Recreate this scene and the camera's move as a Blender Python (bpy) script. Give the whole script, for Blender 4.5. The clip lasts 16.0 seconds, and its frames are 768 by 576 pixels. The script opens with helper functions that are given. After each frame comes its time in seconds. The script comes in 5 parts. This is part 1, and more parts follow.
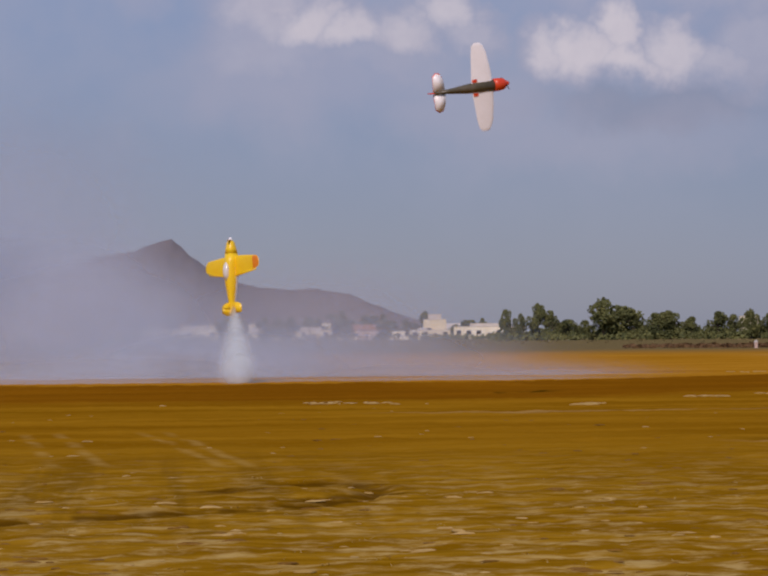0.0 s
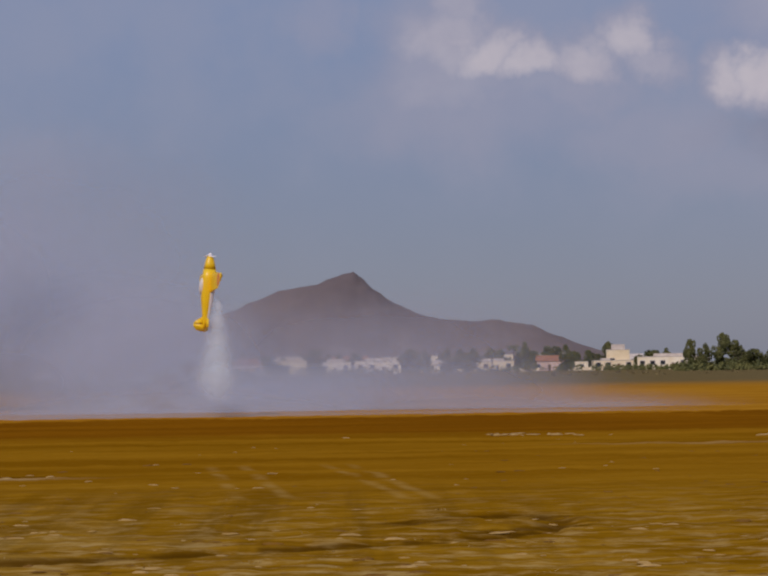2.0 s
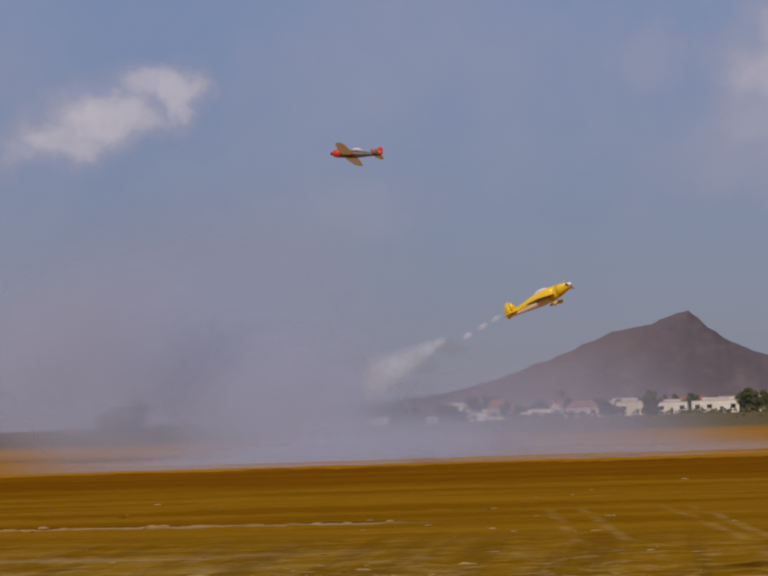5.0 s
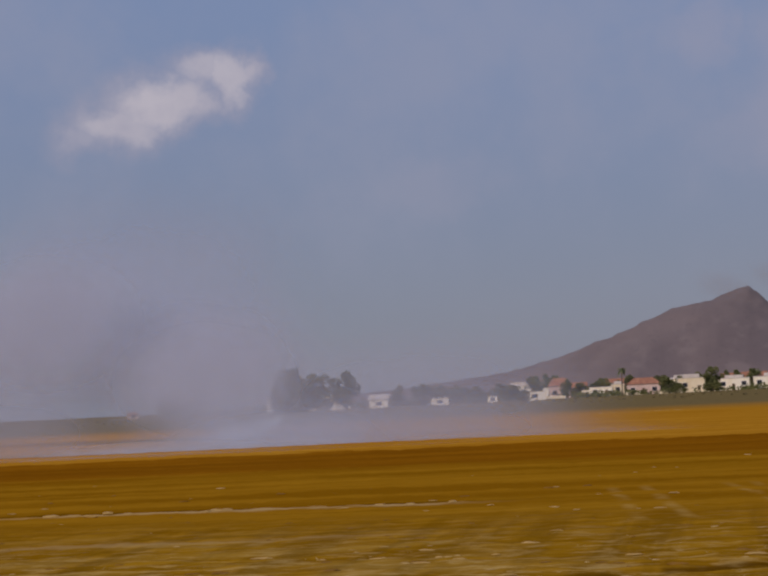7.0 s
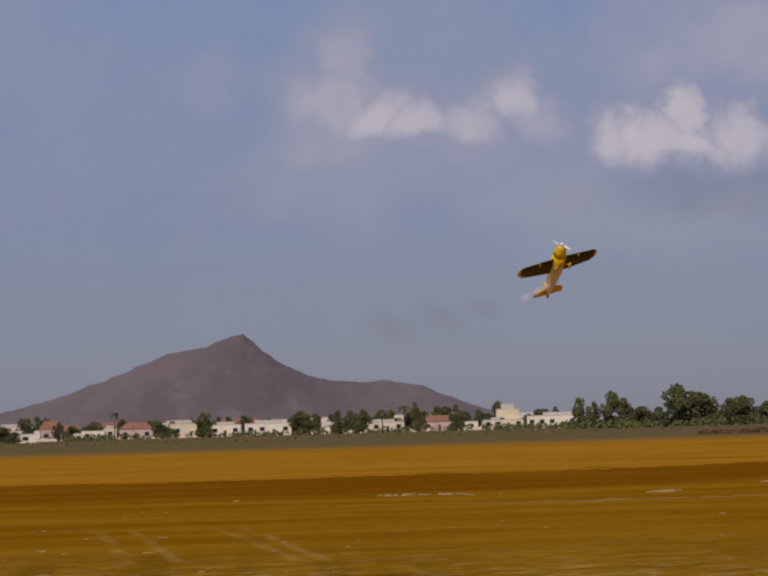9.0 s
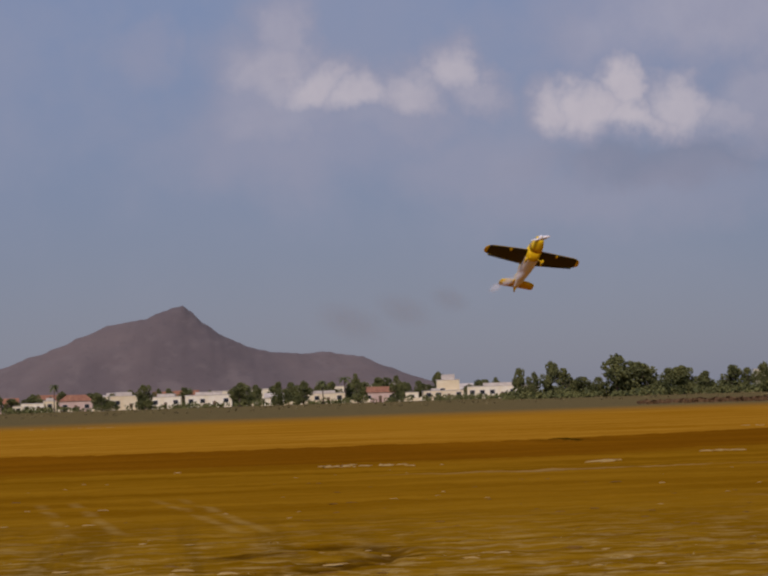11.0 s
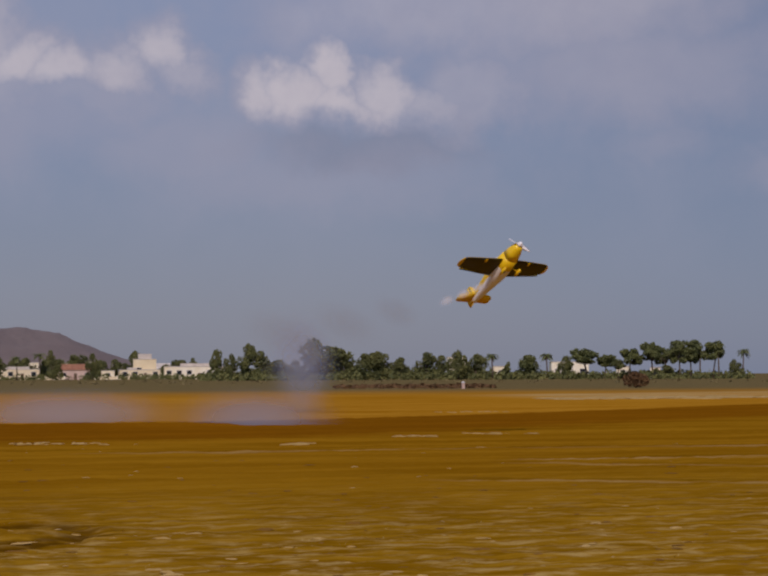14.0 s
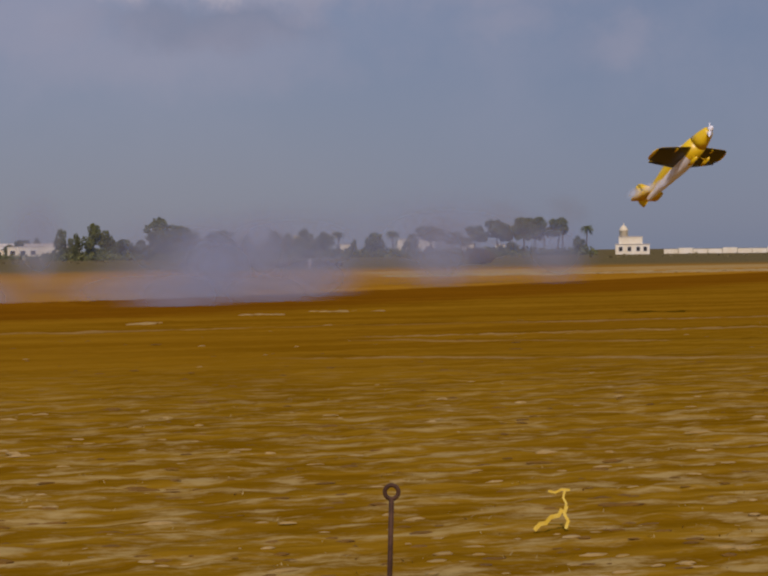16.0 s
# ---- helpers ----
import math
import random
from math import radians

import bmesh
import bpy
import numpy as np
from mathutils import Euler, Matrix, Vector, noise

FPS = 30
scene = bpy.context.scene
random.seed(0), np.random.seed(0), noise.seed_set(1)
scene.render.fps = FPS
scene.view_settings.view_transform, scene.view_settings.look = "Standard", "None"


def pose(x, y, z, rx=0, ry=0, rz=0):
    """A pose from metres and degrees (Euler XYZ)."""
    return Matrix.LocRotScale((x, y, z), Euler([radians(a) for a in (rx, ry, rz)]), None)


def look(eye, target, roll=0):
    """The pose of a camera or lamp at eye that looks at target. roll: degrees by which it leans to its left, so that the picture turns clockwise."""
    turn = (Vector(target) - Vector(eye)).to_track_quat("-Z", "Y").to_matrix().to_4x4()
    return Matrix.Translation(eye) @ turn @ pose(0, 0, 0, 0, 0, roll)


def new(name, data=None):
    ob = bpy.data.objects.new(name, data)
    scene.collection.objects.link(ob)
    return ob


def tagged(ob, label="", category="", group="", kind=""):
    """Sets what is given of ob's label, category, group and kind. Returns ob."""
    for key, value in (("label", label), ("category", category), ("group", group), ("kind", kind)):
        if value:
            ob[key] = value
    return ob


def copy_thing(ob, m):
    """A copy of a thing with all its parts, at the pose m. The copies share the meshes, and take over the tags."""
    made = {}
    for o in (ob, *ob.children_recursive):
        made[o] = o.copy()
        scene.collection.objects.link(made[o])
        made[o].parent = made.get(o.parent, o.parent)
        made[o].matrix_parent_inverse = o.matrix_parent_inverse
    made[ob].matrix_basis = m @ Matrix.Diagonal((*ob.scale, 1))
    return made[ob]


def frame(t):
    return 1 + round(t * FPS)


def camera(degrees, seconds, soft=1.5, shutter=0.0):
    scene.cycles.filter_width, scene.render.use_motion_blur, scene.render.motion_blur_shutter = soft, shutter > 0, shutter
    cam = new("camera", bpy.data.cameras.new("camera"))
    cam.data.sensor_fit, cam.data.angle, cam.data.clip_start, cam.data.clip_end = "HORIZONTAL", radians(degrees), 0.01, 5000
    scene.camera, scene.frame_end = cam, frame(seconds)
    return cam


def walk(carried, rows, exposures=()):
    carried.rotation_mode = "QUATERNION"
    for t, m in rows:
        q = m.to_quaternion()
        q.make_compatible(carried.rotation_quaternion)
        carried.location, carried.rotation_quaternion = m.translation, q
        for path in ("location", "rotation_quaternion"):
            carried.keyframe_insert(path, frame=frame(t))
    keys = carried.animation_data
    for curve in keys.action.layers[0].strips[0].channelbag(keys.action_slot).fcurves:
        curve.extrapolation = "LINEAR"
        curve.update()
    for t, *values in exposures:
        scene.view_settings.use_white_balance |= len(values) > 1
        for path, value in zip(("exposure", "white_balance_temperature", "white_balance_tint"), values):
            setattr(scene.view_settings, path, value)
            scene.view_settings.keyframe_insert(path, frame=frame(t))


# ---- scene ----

# ---- camera: handheld on one spot, panning ----
EYE = (0.0, 0.0, 1.6)
cam = camera(21.14, 16.0, soft=2.4, shutter=0.0)


def aim(az, el, r=100.0):
    """A point r metres from the eye, az degrees to the right of +y and el degrees up."""
    a, e = radians(az), radians(el)
    return (EYE[0] + r * math.sin(a) * math.cos(e), EYE[1] + r * math.cos(a) * math.cos(e), EYE[2] + r * math.sin(e))


AIMS = [
    (0.0, 5.95, 1.23, -0.45),
    (0.1, 5.53, 2.34, -0.42),
    (0.2, 5.60, 3.73, -0.39),
    (0.3, 5.71, 4.18, -0.35),
    (0.4, 5.44, 4.14, -0.32),
    (0.5, 5.32, 3.89, -0.29),
    (1.0, 5.01, 3.54, -0.13),
    (1.5, 1.09, 2.89, -0.88),
    (2.0, 0.90, 2.16, -0.85),
    (2.5, -0.79, 1.94, -1.25),
    (3.0, -2.07, 1.95, -1.52),
    (3.5, -3.55, 2.20, -1.26),
    (4.0, -5.01, 2.50, -1.52),
    (4.5, -6.60, 2.54, -1.40),
    (4.7, -7.75, 3.57, -1.51),
    (6.8, -9.53, 2.80, -2.67),
    (7.0, -9.98, 3.09, -2.78),
    (7.5, -10.11, 3.30, -2.91),
    (7.8, -10.04, 2.68, -2.96),
    (8.0, -9.71, 1.45, -3.00),
    (8.1, -8.39, 1.99, -2.84),
    (8.2, -7.16, 2.66, -2.68),
    (8.3, -3.99, 3.13, -2.53),
    (8.4, -2.90, 3.38, -2.37),
    (8.5, -1.10, 4.21, -2.22),
    (8.6, -0.79, 5.14, -2.09),
    (8.7, 0.64, 4.64, -1.95),
    (8.8, 1.20, 4.31, -1.82),
    (8.9, 3.40, 3.97, -1.69),
    (9.0, 4.02, 3.80, -1.56),
    (9.2, 4.68, 3.71, -1.58),
    (9.5, 5.56, 3.57, -1.60),
    (9.7, 6.02, 3.49, -1.51),
    (11.8, 5.49, 2.66, -1.95),
    (12.0, 7.08, 2.58, -1.46),
    (12.5, 10.16, 2.17, -0.69),
    (13.0, 10.58, 2.97, -0.81),
    (13.5, 11.72, 2.74, -0.74),
    (14.0, 13.99, 2.30, -0.25),
    (14.5, 15.09, 1.07, -0.42),
    (15.0, 15.70, 0.42, -0.69),
    (15.5, 16.12, -0.99, -0.99),
    (16.0, 18.24, -1.12, -0.66),
]
walk(cam, [(t, look(EYE, aim(az, el), roll)) for t, az, el, roll in AIMS],
     exposures=[(0.0, -0.36, 6500, 33), (0.4, -0.6, 6500, 33), (7.0, -0.6, 6500, 33), (7.5, -0.39, 6500, 33), (8.5, -0.41, 6500, 33), (8.9, -0.6, 6500, 33), (16.0, -0.6, 6500, 33)])

# yellow aeroplane: seconds, place, turn
YELLOW_FLIGHT = [
    (0.0, 1.98, 66.18, 3.58, 89, -4, -53),
    (0.5, 0.41, 65.75, 4.01, 89, -7, -55),
    (1.0, -1.35, 66.17, 4.24, 86, -6, -63),
    (1.5, -3.07, 65.66, 4.34, 85, -5, -69),
    (2.0, -4.65, 66.74, 4.23, 86, 1, -72),
    (2.5, -6.21, 67.89, 4.05, 77, -4, -73),
    (3.0, -7.21, 66.99, 3.99, 65, 5, -80),
    (3.5, -7.46, 66.70, 4.14, 53, 13, -97),
    (4.0, -6.99, 65.17, 4.35, 41, 11, -112),
    (4.5, -5.99, 64.82, 4.65, 26, 11, -111),
    (4.7, -5.41, 64.69, 4.77, 21, 10, -109),
    (5.2, -3.60, 64.50, 5.40, 23, 10, -116),
    (5.8, -0.60, 64.40, 6.00, 25, 10, -124),
    (6.4, 2.40, 64.20, 6.30, 28, 10, -132),
    (7.0, 5.00, 63.90, 6.35, 30, 10, -141),
    (7.6, 7.00, 63.50, 6.20, 32, 10, -149),
    (8.2, 8.40, 63.20, 6.05, 34, 10, -156),
    (8.5, 8.94, 63.04, 6.02, 34, 10, -158),
    (9.0, 9.52, 61.36, 6.20, 37, 14, -164),
    (9.5, 9.88, 60.15, 6.07, 30, 2, 178),
    (9.7, 9.83, 59.47, 6.03, 33, -1, 177),
    (10.4, 9.72, 57.50, 5.60, 33, -5, 181),
    (11.1, 9.60, 55.80, 5.10, 33, -11, 187),
    (11.8, 9.66, 54.38, 4.64, 33, -14, -168),
    (12.0, 9.96, 53.74, 4.50, 35, -11, -164),
    (12.5, 11.09, 52.54, 4.23, 36, -5, -164),
    (13.0, 12.34, 51.35, 4.18, 37, -5, -165),
    (13.5, 13.51, 49.50, 4.16, 40, -7, -163),
    (14.0, 15.04, 48.64, 4.06, 36, -3, -160),
    (14.5, 15.62, 45.23, 3.62, 39, 2, -152),
    (15.0, 17.29, 44.96, 3.53, 37, -3, -153),
    (15.5, 18.68, 42.87, 3.35, 37, -9, -150),
    (16.0, 20.35, 40.83, 3.42, 41, 0, -152),
]

# ---- sky and sun ----
SUN_AZ, SUN_EL = 199.0, 41.0    # clockwise from +y
world = bpy.data.worlds.new("sky")
scene.world = world
world.use_nodes = True
wn, wl = world.node_tree.nodes, world.node_tree.links
wn.clear()


def calc(tree, op, a, b=None, clamp=False):
    n = tree.nodes.new("ShaderNodeMath")
    n.operation, n.use_clamp = op, clamp
    for i, v in enumerate((a, b)):
        if v is None:
            continue
        if isinstance(v, (int, float)):
            n.inputs[i].default_value = v
        else:
            tree.links.new(v, n.inputs[i])
    return n.outputs[0]


def blend(tree, fac, a, b):
    n = tree.nodes.new("ShaderNodeMix")
    n.data_type = "RGBA"
    if isinstance(fac, (int, float)):
        n.inputs[0].default_value = fac
    else:
        tree.links.new(fac, n.inputs[0])
    for i, v in ((6, a), (7, b)):
        if isinstance(v, tuple):
            n.inputs[i].default_value = (*v, 1)
        else:
            tree.links.new(v, n.inputs[i])
    return n.outputs[2]


def ramp(tree, fac, lo, hi):
    n = tree.nodes.new("ShaderNodeMapRange")
    n.interpolation_type = "SMOOTHSTEP"
    tree.links.new(fac, n.inputs[0])
    n.inputs[1].default_value, n.inputs[2].default_value = lo, hi
    return n.outputs[0]


def noise_tex(tree, vec, scale, detail=4.0, rough=0.55):
    n = tree.nodes.new("ShaderNodeTexNoise")
    n.inputs["Scale"].default_value, n.inputs["Detail"].default_value, n.inputs["Roughness"].default_value = scale, detail, rough
    if vec is not None:
        tree.links.new(vec, n.inputs["Vector"])
    return n.outputs[0]


def build_sky():
    tree = world.node_tree
    out, bg = tree.nodes.new("ShaderNodeOutputWorld"), tree.nodes.new("ShaderNodeBackground")
    sky = tree.nodes.new("ShaderNodeTexSky")
    sky.sky_type, sky.sun_disc = "NISHITA", False
    sky.sun_elevation, sky.sun_rotation = radians(SUN_EL), radians(SUN_AZ)
    sky.air_density, sky.dust_density, sky.ozone_density = 1.0, 0.6, 2.5
    tc = tree.nodes.new("ShaderNodeTexCoord")
    sep = tree.nodes.new("ShaderNodeSeparateXYZ")
    tree.links.new(tc.outputs["Generated"], sep.inputs[0])
    az0 = calc(tree, "MULTIPLY", calc(tree, "ARCTAN2", sep.outputs[0], sep.outputs[1]), 180 / math.pi)
    el0 = calc(tree, "MULTIPLY", calc(tree, "ARCSINE", sep.outputs[2]), 180 / math.pi)
    swirl = tree.nodes.new("ShaderNodeTexNoise")
    swirl.inputs["Scale"].default_value, swirl.inputs["Detail"].default_value, swirl.inputs["Roughness"].default_value = 30.0, 4.0, 0.6
    tree.links.new(tc.outputs["Generated"], swirl.inputs["Vector"])
    warp = tree.nodes.new("ShaderNodeSeparateColor")
    tree.links.new(swirl.outputs["Color"], warp.inputs[0])
    az = calc(tree, "ADD", az0, calc(tree, "MULTIPLY", calc(tree, "SUBTRACT", warp.outputs[0], 0.5), 2.6))
    el = calc(tree, "ADD", el0, calc(tree, "MULTIPLY", calc(tree, "SUBTRACT", warp.outputs[1], 0.5), 2.0))
    wob = noise_tex(tree, tc.outputs["Generated"], 24.0, 4.0, 0.55)
    fine = noise_tex(tree, tc.outputs["Generated"], 60.0, 5.0, 0.55)
    wobble = calc(tree, "ADD", calc(tree, "MULTIPLY", calc(tree, "SUBTRACT", wob, 0.5), 1.2),
                  calc(tree, "MULTIPLY", calc(tree, "SUBTRACT", fine, 0.5), 0.6))
    # azimuth, elevation, half width, half height, density
    puffs = [(3.21, 10.12, 1.02, 1.02, 0.6), (2.63, 8.92, 1.57, 1.16, 0.68), (3.93, 8.62, 1.5, 0.85, 0.88), (5.16, 8.45, 1.36, 0.71, 0.86), (6.6, 8.42, 1.35, 0.78, 0.8), (8.16, 8.9, 0.95, 0.82, 0.84), (8.55, 8.24, 0.85, 0.6, 0.62),
             (10.67, 7.8, 0.85, 0.85, 0.9), (11.5, 7.63, 1.05, 0.78, 0.94), (12.54, 8.26, 0.72, 0.88, 0.94), (12.72, 7.44, 1.35, 0.64, 0.94), (14.01, 7.85, 1.2, 0.78, 0.86), (15.01, 7.51, 0.95, 0.68, 0.66),
             (-14.88, 9.25, 1.02, 0.71, 0.78), (-14.14, 9.02, 0.75, 0.82, 0.82), (-15.93, 8.41, 1.3, 0.79, 0.86), (-17.04, 7.91, 1.3, 0.71, 0.78), (-17.93, 7.53, 1.02, 0.57, 0.58)]
    # thin cloud between them
    wisps = [(3.2, 8.0, 2.3, 1.0, 0.5), (5.9, 7.75, 2.2, 0.8, 0.42), (-0.93, 9.64, 0.8, 0.7, 0.28), (3.82, 7.13, 3.7, 1.25, 0.36), (1.36, 7.18, 1.0, 1.0, 0.26), (16.4, 7.7, 1.7, 1.0, 0.54), (14.3, 10.2, 3.8, 1.7, 0.58), (8.32, 6.19, 2.4, 0.95, 0.32), (14.5, 5.3, 2.6, 0.85, 0.28),
             (-1.11, 9.72, 0.65, 0.65, 0.28), (-8.26, 5.84, 1.6, 0.65, 0.16), (22.0, 6.25, 1.3, 0.45, 0.24), (24.85, 5.62, 0.95, 0.6, 0.32), (20.8, 8.2, 4.4, 1.3, 0.45), (11.0, 5.3, 2.6, 0.8, 0.28), (18.5, 10.6, 5.5, 2.0, 0.58)]
    total = None
    for k, (a, e, ra, re_, dens) in enumerate(puffs + wisps):
        dx = calc(tree, "DIVIDE", calc(tree, "SUBTRACT", az, a), ra)
        dy = calc(tree, "DIVIDE", calc(tree, "SUBTRACT", el, e), re_)
        r = calc(tree, "SQRT", calc(tree, "ADD", calc(tree, "MULTIPLY", dx, dx), calc(tree, "MULTIPLY", dy, dy)))
        lo, hi = (-0.3, 1.15) if k < len(puffs) else (-0.4, 1.1)
        m = calc(tree, "MULTIPLY", ramp(tree, calc(tree, "SUBTRACT", calc(tree, "SUBTRACT", 1.42, r), wobble), lo, hi), dens)
        total = m if total is None else calc(tree, "MAXIMUM", total, m)
    # grey underside of the largest cloud
    dx = calc(tree, "DIVIDE", calc(tree, "SUBTRACT", az, 13.3), 3.6)
    dy = calc(tree, "DIVIDE", calc(tree, "SUBTRACT", el, 6.2), 0.75)
    base_r = calc(tree, "SQRT", calc(tree, "ADD", calc(tree, "MULTIPLY", dx, dx), calc(tree, "MULTIPLY", dy, dy)))
    belly = calc(tree, "MULTIPLY", ramp(tree, calc(tree, "SUBTRACT", calc(tree, "SUBTRACT", 1.1, base_r), wobble), -0.2, 0.9), 0.55)
    veil = calc(tree, "MULTIPLY", ramp(tree, noise_tex(tree, tc.outputs["Generated"], 9.0, 5.0, 0.6), 0.35, 0.72), 0.42)
    lit = ramp(tree, calc(tree, "MULTIPLY", total, calc(tree, "ADD", 0.6, calc(tree, "MULTIPLY", fine, 0.8))), 0.25, 1.05)
    base = sky.outputs[0]
    cloud = blend(tree, lit, (4.65, 4.95, 5.5), (7.1, 7.4, 7.2))
    haze = blend(tree, ramp(tree, el0, 0.0, 14.0), (2.3, 3.02, 3.72), (2.52, 3.98, 5.75))
    haze = blend(tree, calc(tree, "MULTIPLY", ramp(tree, az0, 11.0, 26.0), 0.92), haze, (1.85, 2.8, 3.95))
    c = blend(tree, 0.8, base, haze)
    c = blend(tree, calc(tree, "MULTIPLY", veil, ramp(tree, el0, 1.0, 6.0)), c, (4.1, 4.8, 5.5))
    c = blend(tree, belly, c, (2.75, 3.35, 4.1))
    c = blend(tree, calc(tree, "MULTIPLY", total, 0.95), c, cloud)
    tree.links.new(c, bg.inputs[0])
    bg.inputs[1].default_value = 0.1
    tree.links.new(bg.outputs[0], out.inputs[0])


build_sky()
scene.cycles.transparent_max_bounces = 24
sun = new("sun", bpy.data.lights.new("sun", "SUN"))
sun.data.energy, sun.data.angle, sun.data.color = 3.0, radians(0.5), (1.0, 0.93, 0.82)
sun.matrix_basis = look(Vector(aim(SUN_AZ, SUN_EL, 50)), EYE)


# ---- materials ----
def material(name, build, rough=0.7, metal=0.0):
    m = bpy.data.materials.new(name)
    m.use_nodes = True
    t = m.node_tree
    b = t.nodes["Principled BSDF"]
    b.inputs["Roughness"].default_value, b.inputs["Metallic"].default_value = rough, metal
    build(t, b)
    return m


def bump(t, b, height, strength, dist):
    n = t.nodes.new("ShaderNodeBump")
    n.inputs["Strength"].default_value, n.inputs["Distance"].default_value = strength, dist
    t.links.new(height, n.inputs["Height"])
    t.links.new(n.outputs[0], b.inputs["Normal"])


def mottled(c1, c2, scale, fine=6.0, relief=0.0):
    """Two tones mixed by coarse and fine noise, in the object's metres."""
    def build(t, b):
        tc = t.nodes.new("ShaderNodeTexCoord").outputs["Object"]
        n1, n2 = noise_tex(t, tc, scale), noise_tex(t, tc, scale * fine)
        f = ramp(t, calc(t, "ADD", calc(t, "MULTIPLY", n1, 0.65), calc(t, "MULTIPLY", n2, 0.35)), 0.36, 0.64)
        t.links.new(blend(t, f, c1, c2), b.inputs["Base Color"])
        if relief:
            bump(t, b, n2, 0.6, relief)
    return build


def soil(t, b):
    tc = t.nodes.new("ShaderNodeTexCoord").outputs["Object"]
    sep = t.nodes.new("ShaderNodeSeparateXYZ")
    t.links.new(tc, sep.inputs[0])
    X, Y = sep.outputs[0], sep.outputs[1]
    # streaks that run along the field
    sc = t.nodes.new("ShaderNodeMapping")
    sc.inputs["Scale"].default_value = (0.16, 1.0, 1.0)
    t.links.new(tc, sc.inputs[0])
    streak = noise_tex(t, sc.outputs[0], 0.55, 5.0, 0.6)
    fine = noise_tex(t, sc.outputs[0], 2.6, 4.0, 0.65)
    big = noise_tex(t, tc, 0.045, 3.0, 0.5)
    grit = noise_tex(t, tc, 7.0, 3.0, 0.7)
    wav = calc(t, "MULTIPLY", calc(t, "SUBTRACT", big, 0.5), 4.0)
    xr = calc(t, "MAXIMUM", X, 0.0)
    xs = calc(t, "MULTIPLY", calc(t, "MAXIMUM", calc(t, "SUBTRACT", X, 9.0), 0.0), 0.88)
    yy = calc(t, "ADD", calc(t, "SUBTRACT", Y, xs), wav)        # distance to the field's edge, bent
    near = blend(t, ramp(t, fine, 0.36, 0.68), (0.225, 0.104, 0.001), (0.37, 0.192, 0.009))
    mid = blend(t, ramp(t, streak, 0.34, 0.68), (0.238, 0.103, 0.0018), (0.345, 0.164, 0.006))
    dark = blend(t, ramp(t, streak, 0.35, 0.7), (0.2, 0.073, 0.0015), (0.265, 0.102, 0.0025))
    orange = blend(t, ramp(t, streak, 0.3, 0.7), (0.35, 0.145, 0.004), (0.5, 0.24, 0.018))
    scrub = blend(t, ramp(t, fine, 0.35, 0.65), (0.13, 0.105, 0.045), (0.2, 0.15, 0.06))
    # faint wheel marks that run out over the field
    sc2 = t.nodes.new("ShaderNodeMapping")
    sc2.inputs["Scale"].default_value = (1.5, 0.05, 1.0)
    t.links.new(tc, sc2.inputs[0])
    marks = ramp(t, noise_tex(t, sc2.outputs[0], 1.4, 3.0, 0.6), 0.42, 0.66)
    band = calc(t, "MULTIPLY", ramp(t, Y, 14.0, 18.0), calc(t, "SUBTRACT", 1.0, ramp(t, Y, 24.0, 30.0)))
    near = blend(t, calc(t, "MULTIPLY", calc(t, "MULTIPLY", marks, band), calc(t, "SUBTRACT", 0.62, calc(t, "MULTIPLY", ramp(t, X, -1.0, 4.0), 0.5))), near, (0.145, 0.068, 0.002))
    # pale dry crusts, drawn out along the rows
    sc3 = t.nodes.new("ShaderNodeMapping")
    sc3.inputs["Scale"].default_value = (0.62, 1.0, 1.0)
    t.links.new(tc, sc3.inputs[0])
    crust = ramp(t, noise_tex(t, sc3.outputs[0], 2.9, 5.0, 0.68), 0.47, 0.66)
    close = calc(t, "SUBTRACT", 1.0, ramp(t, Y, 12.0, 32.0))
    dusty = ramp(t, noise_tex(t, sc3.outputs[0], 0.7, 4.0, 0.6), 0.42, 0.64)
    near = blend(t, calc(t, "MULTIPLY", calc(t, "MULTIPLY", dusty, close), calc(t, "MULTIPLY", calc(t, "SUBTRACT", 1.0, ramp(t, X, -5.0, 0.5)), 0.55)), near, (0.44, 0.3, 0.075))
    near = blend(t, calc(t, "MULTIPLY", calc(t, "MULTIPLY", crust, close), 0.75), near, (0.55, 0.39, 0.135))
    c = blend(t, ramp(t, yy, 20.0, 34.0), near, mid)
    c = blend(t, ramp(t, yy, 44.0, 50.0), c, dark)
    c = blend(t, ramp(t, yy, 60.2, 61.8), c, orange)
    c = blend(t, ramp(t, calc(t, "ADD", Y, calc(t, "MULTIPLY", wav, 3.0)), 120.0, 185.0), c, scrub)
    c = blend(t, calc(t, "MULTIPLY", ramp(t, grit, 0.5, 0.75), 0.12), c, (0.4, 0.26, 0.05))
    # dry ridges of old furrows, each with a dark brown line behind it
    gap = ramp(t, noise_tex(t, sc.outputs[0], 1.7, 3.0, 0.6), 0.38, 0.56)
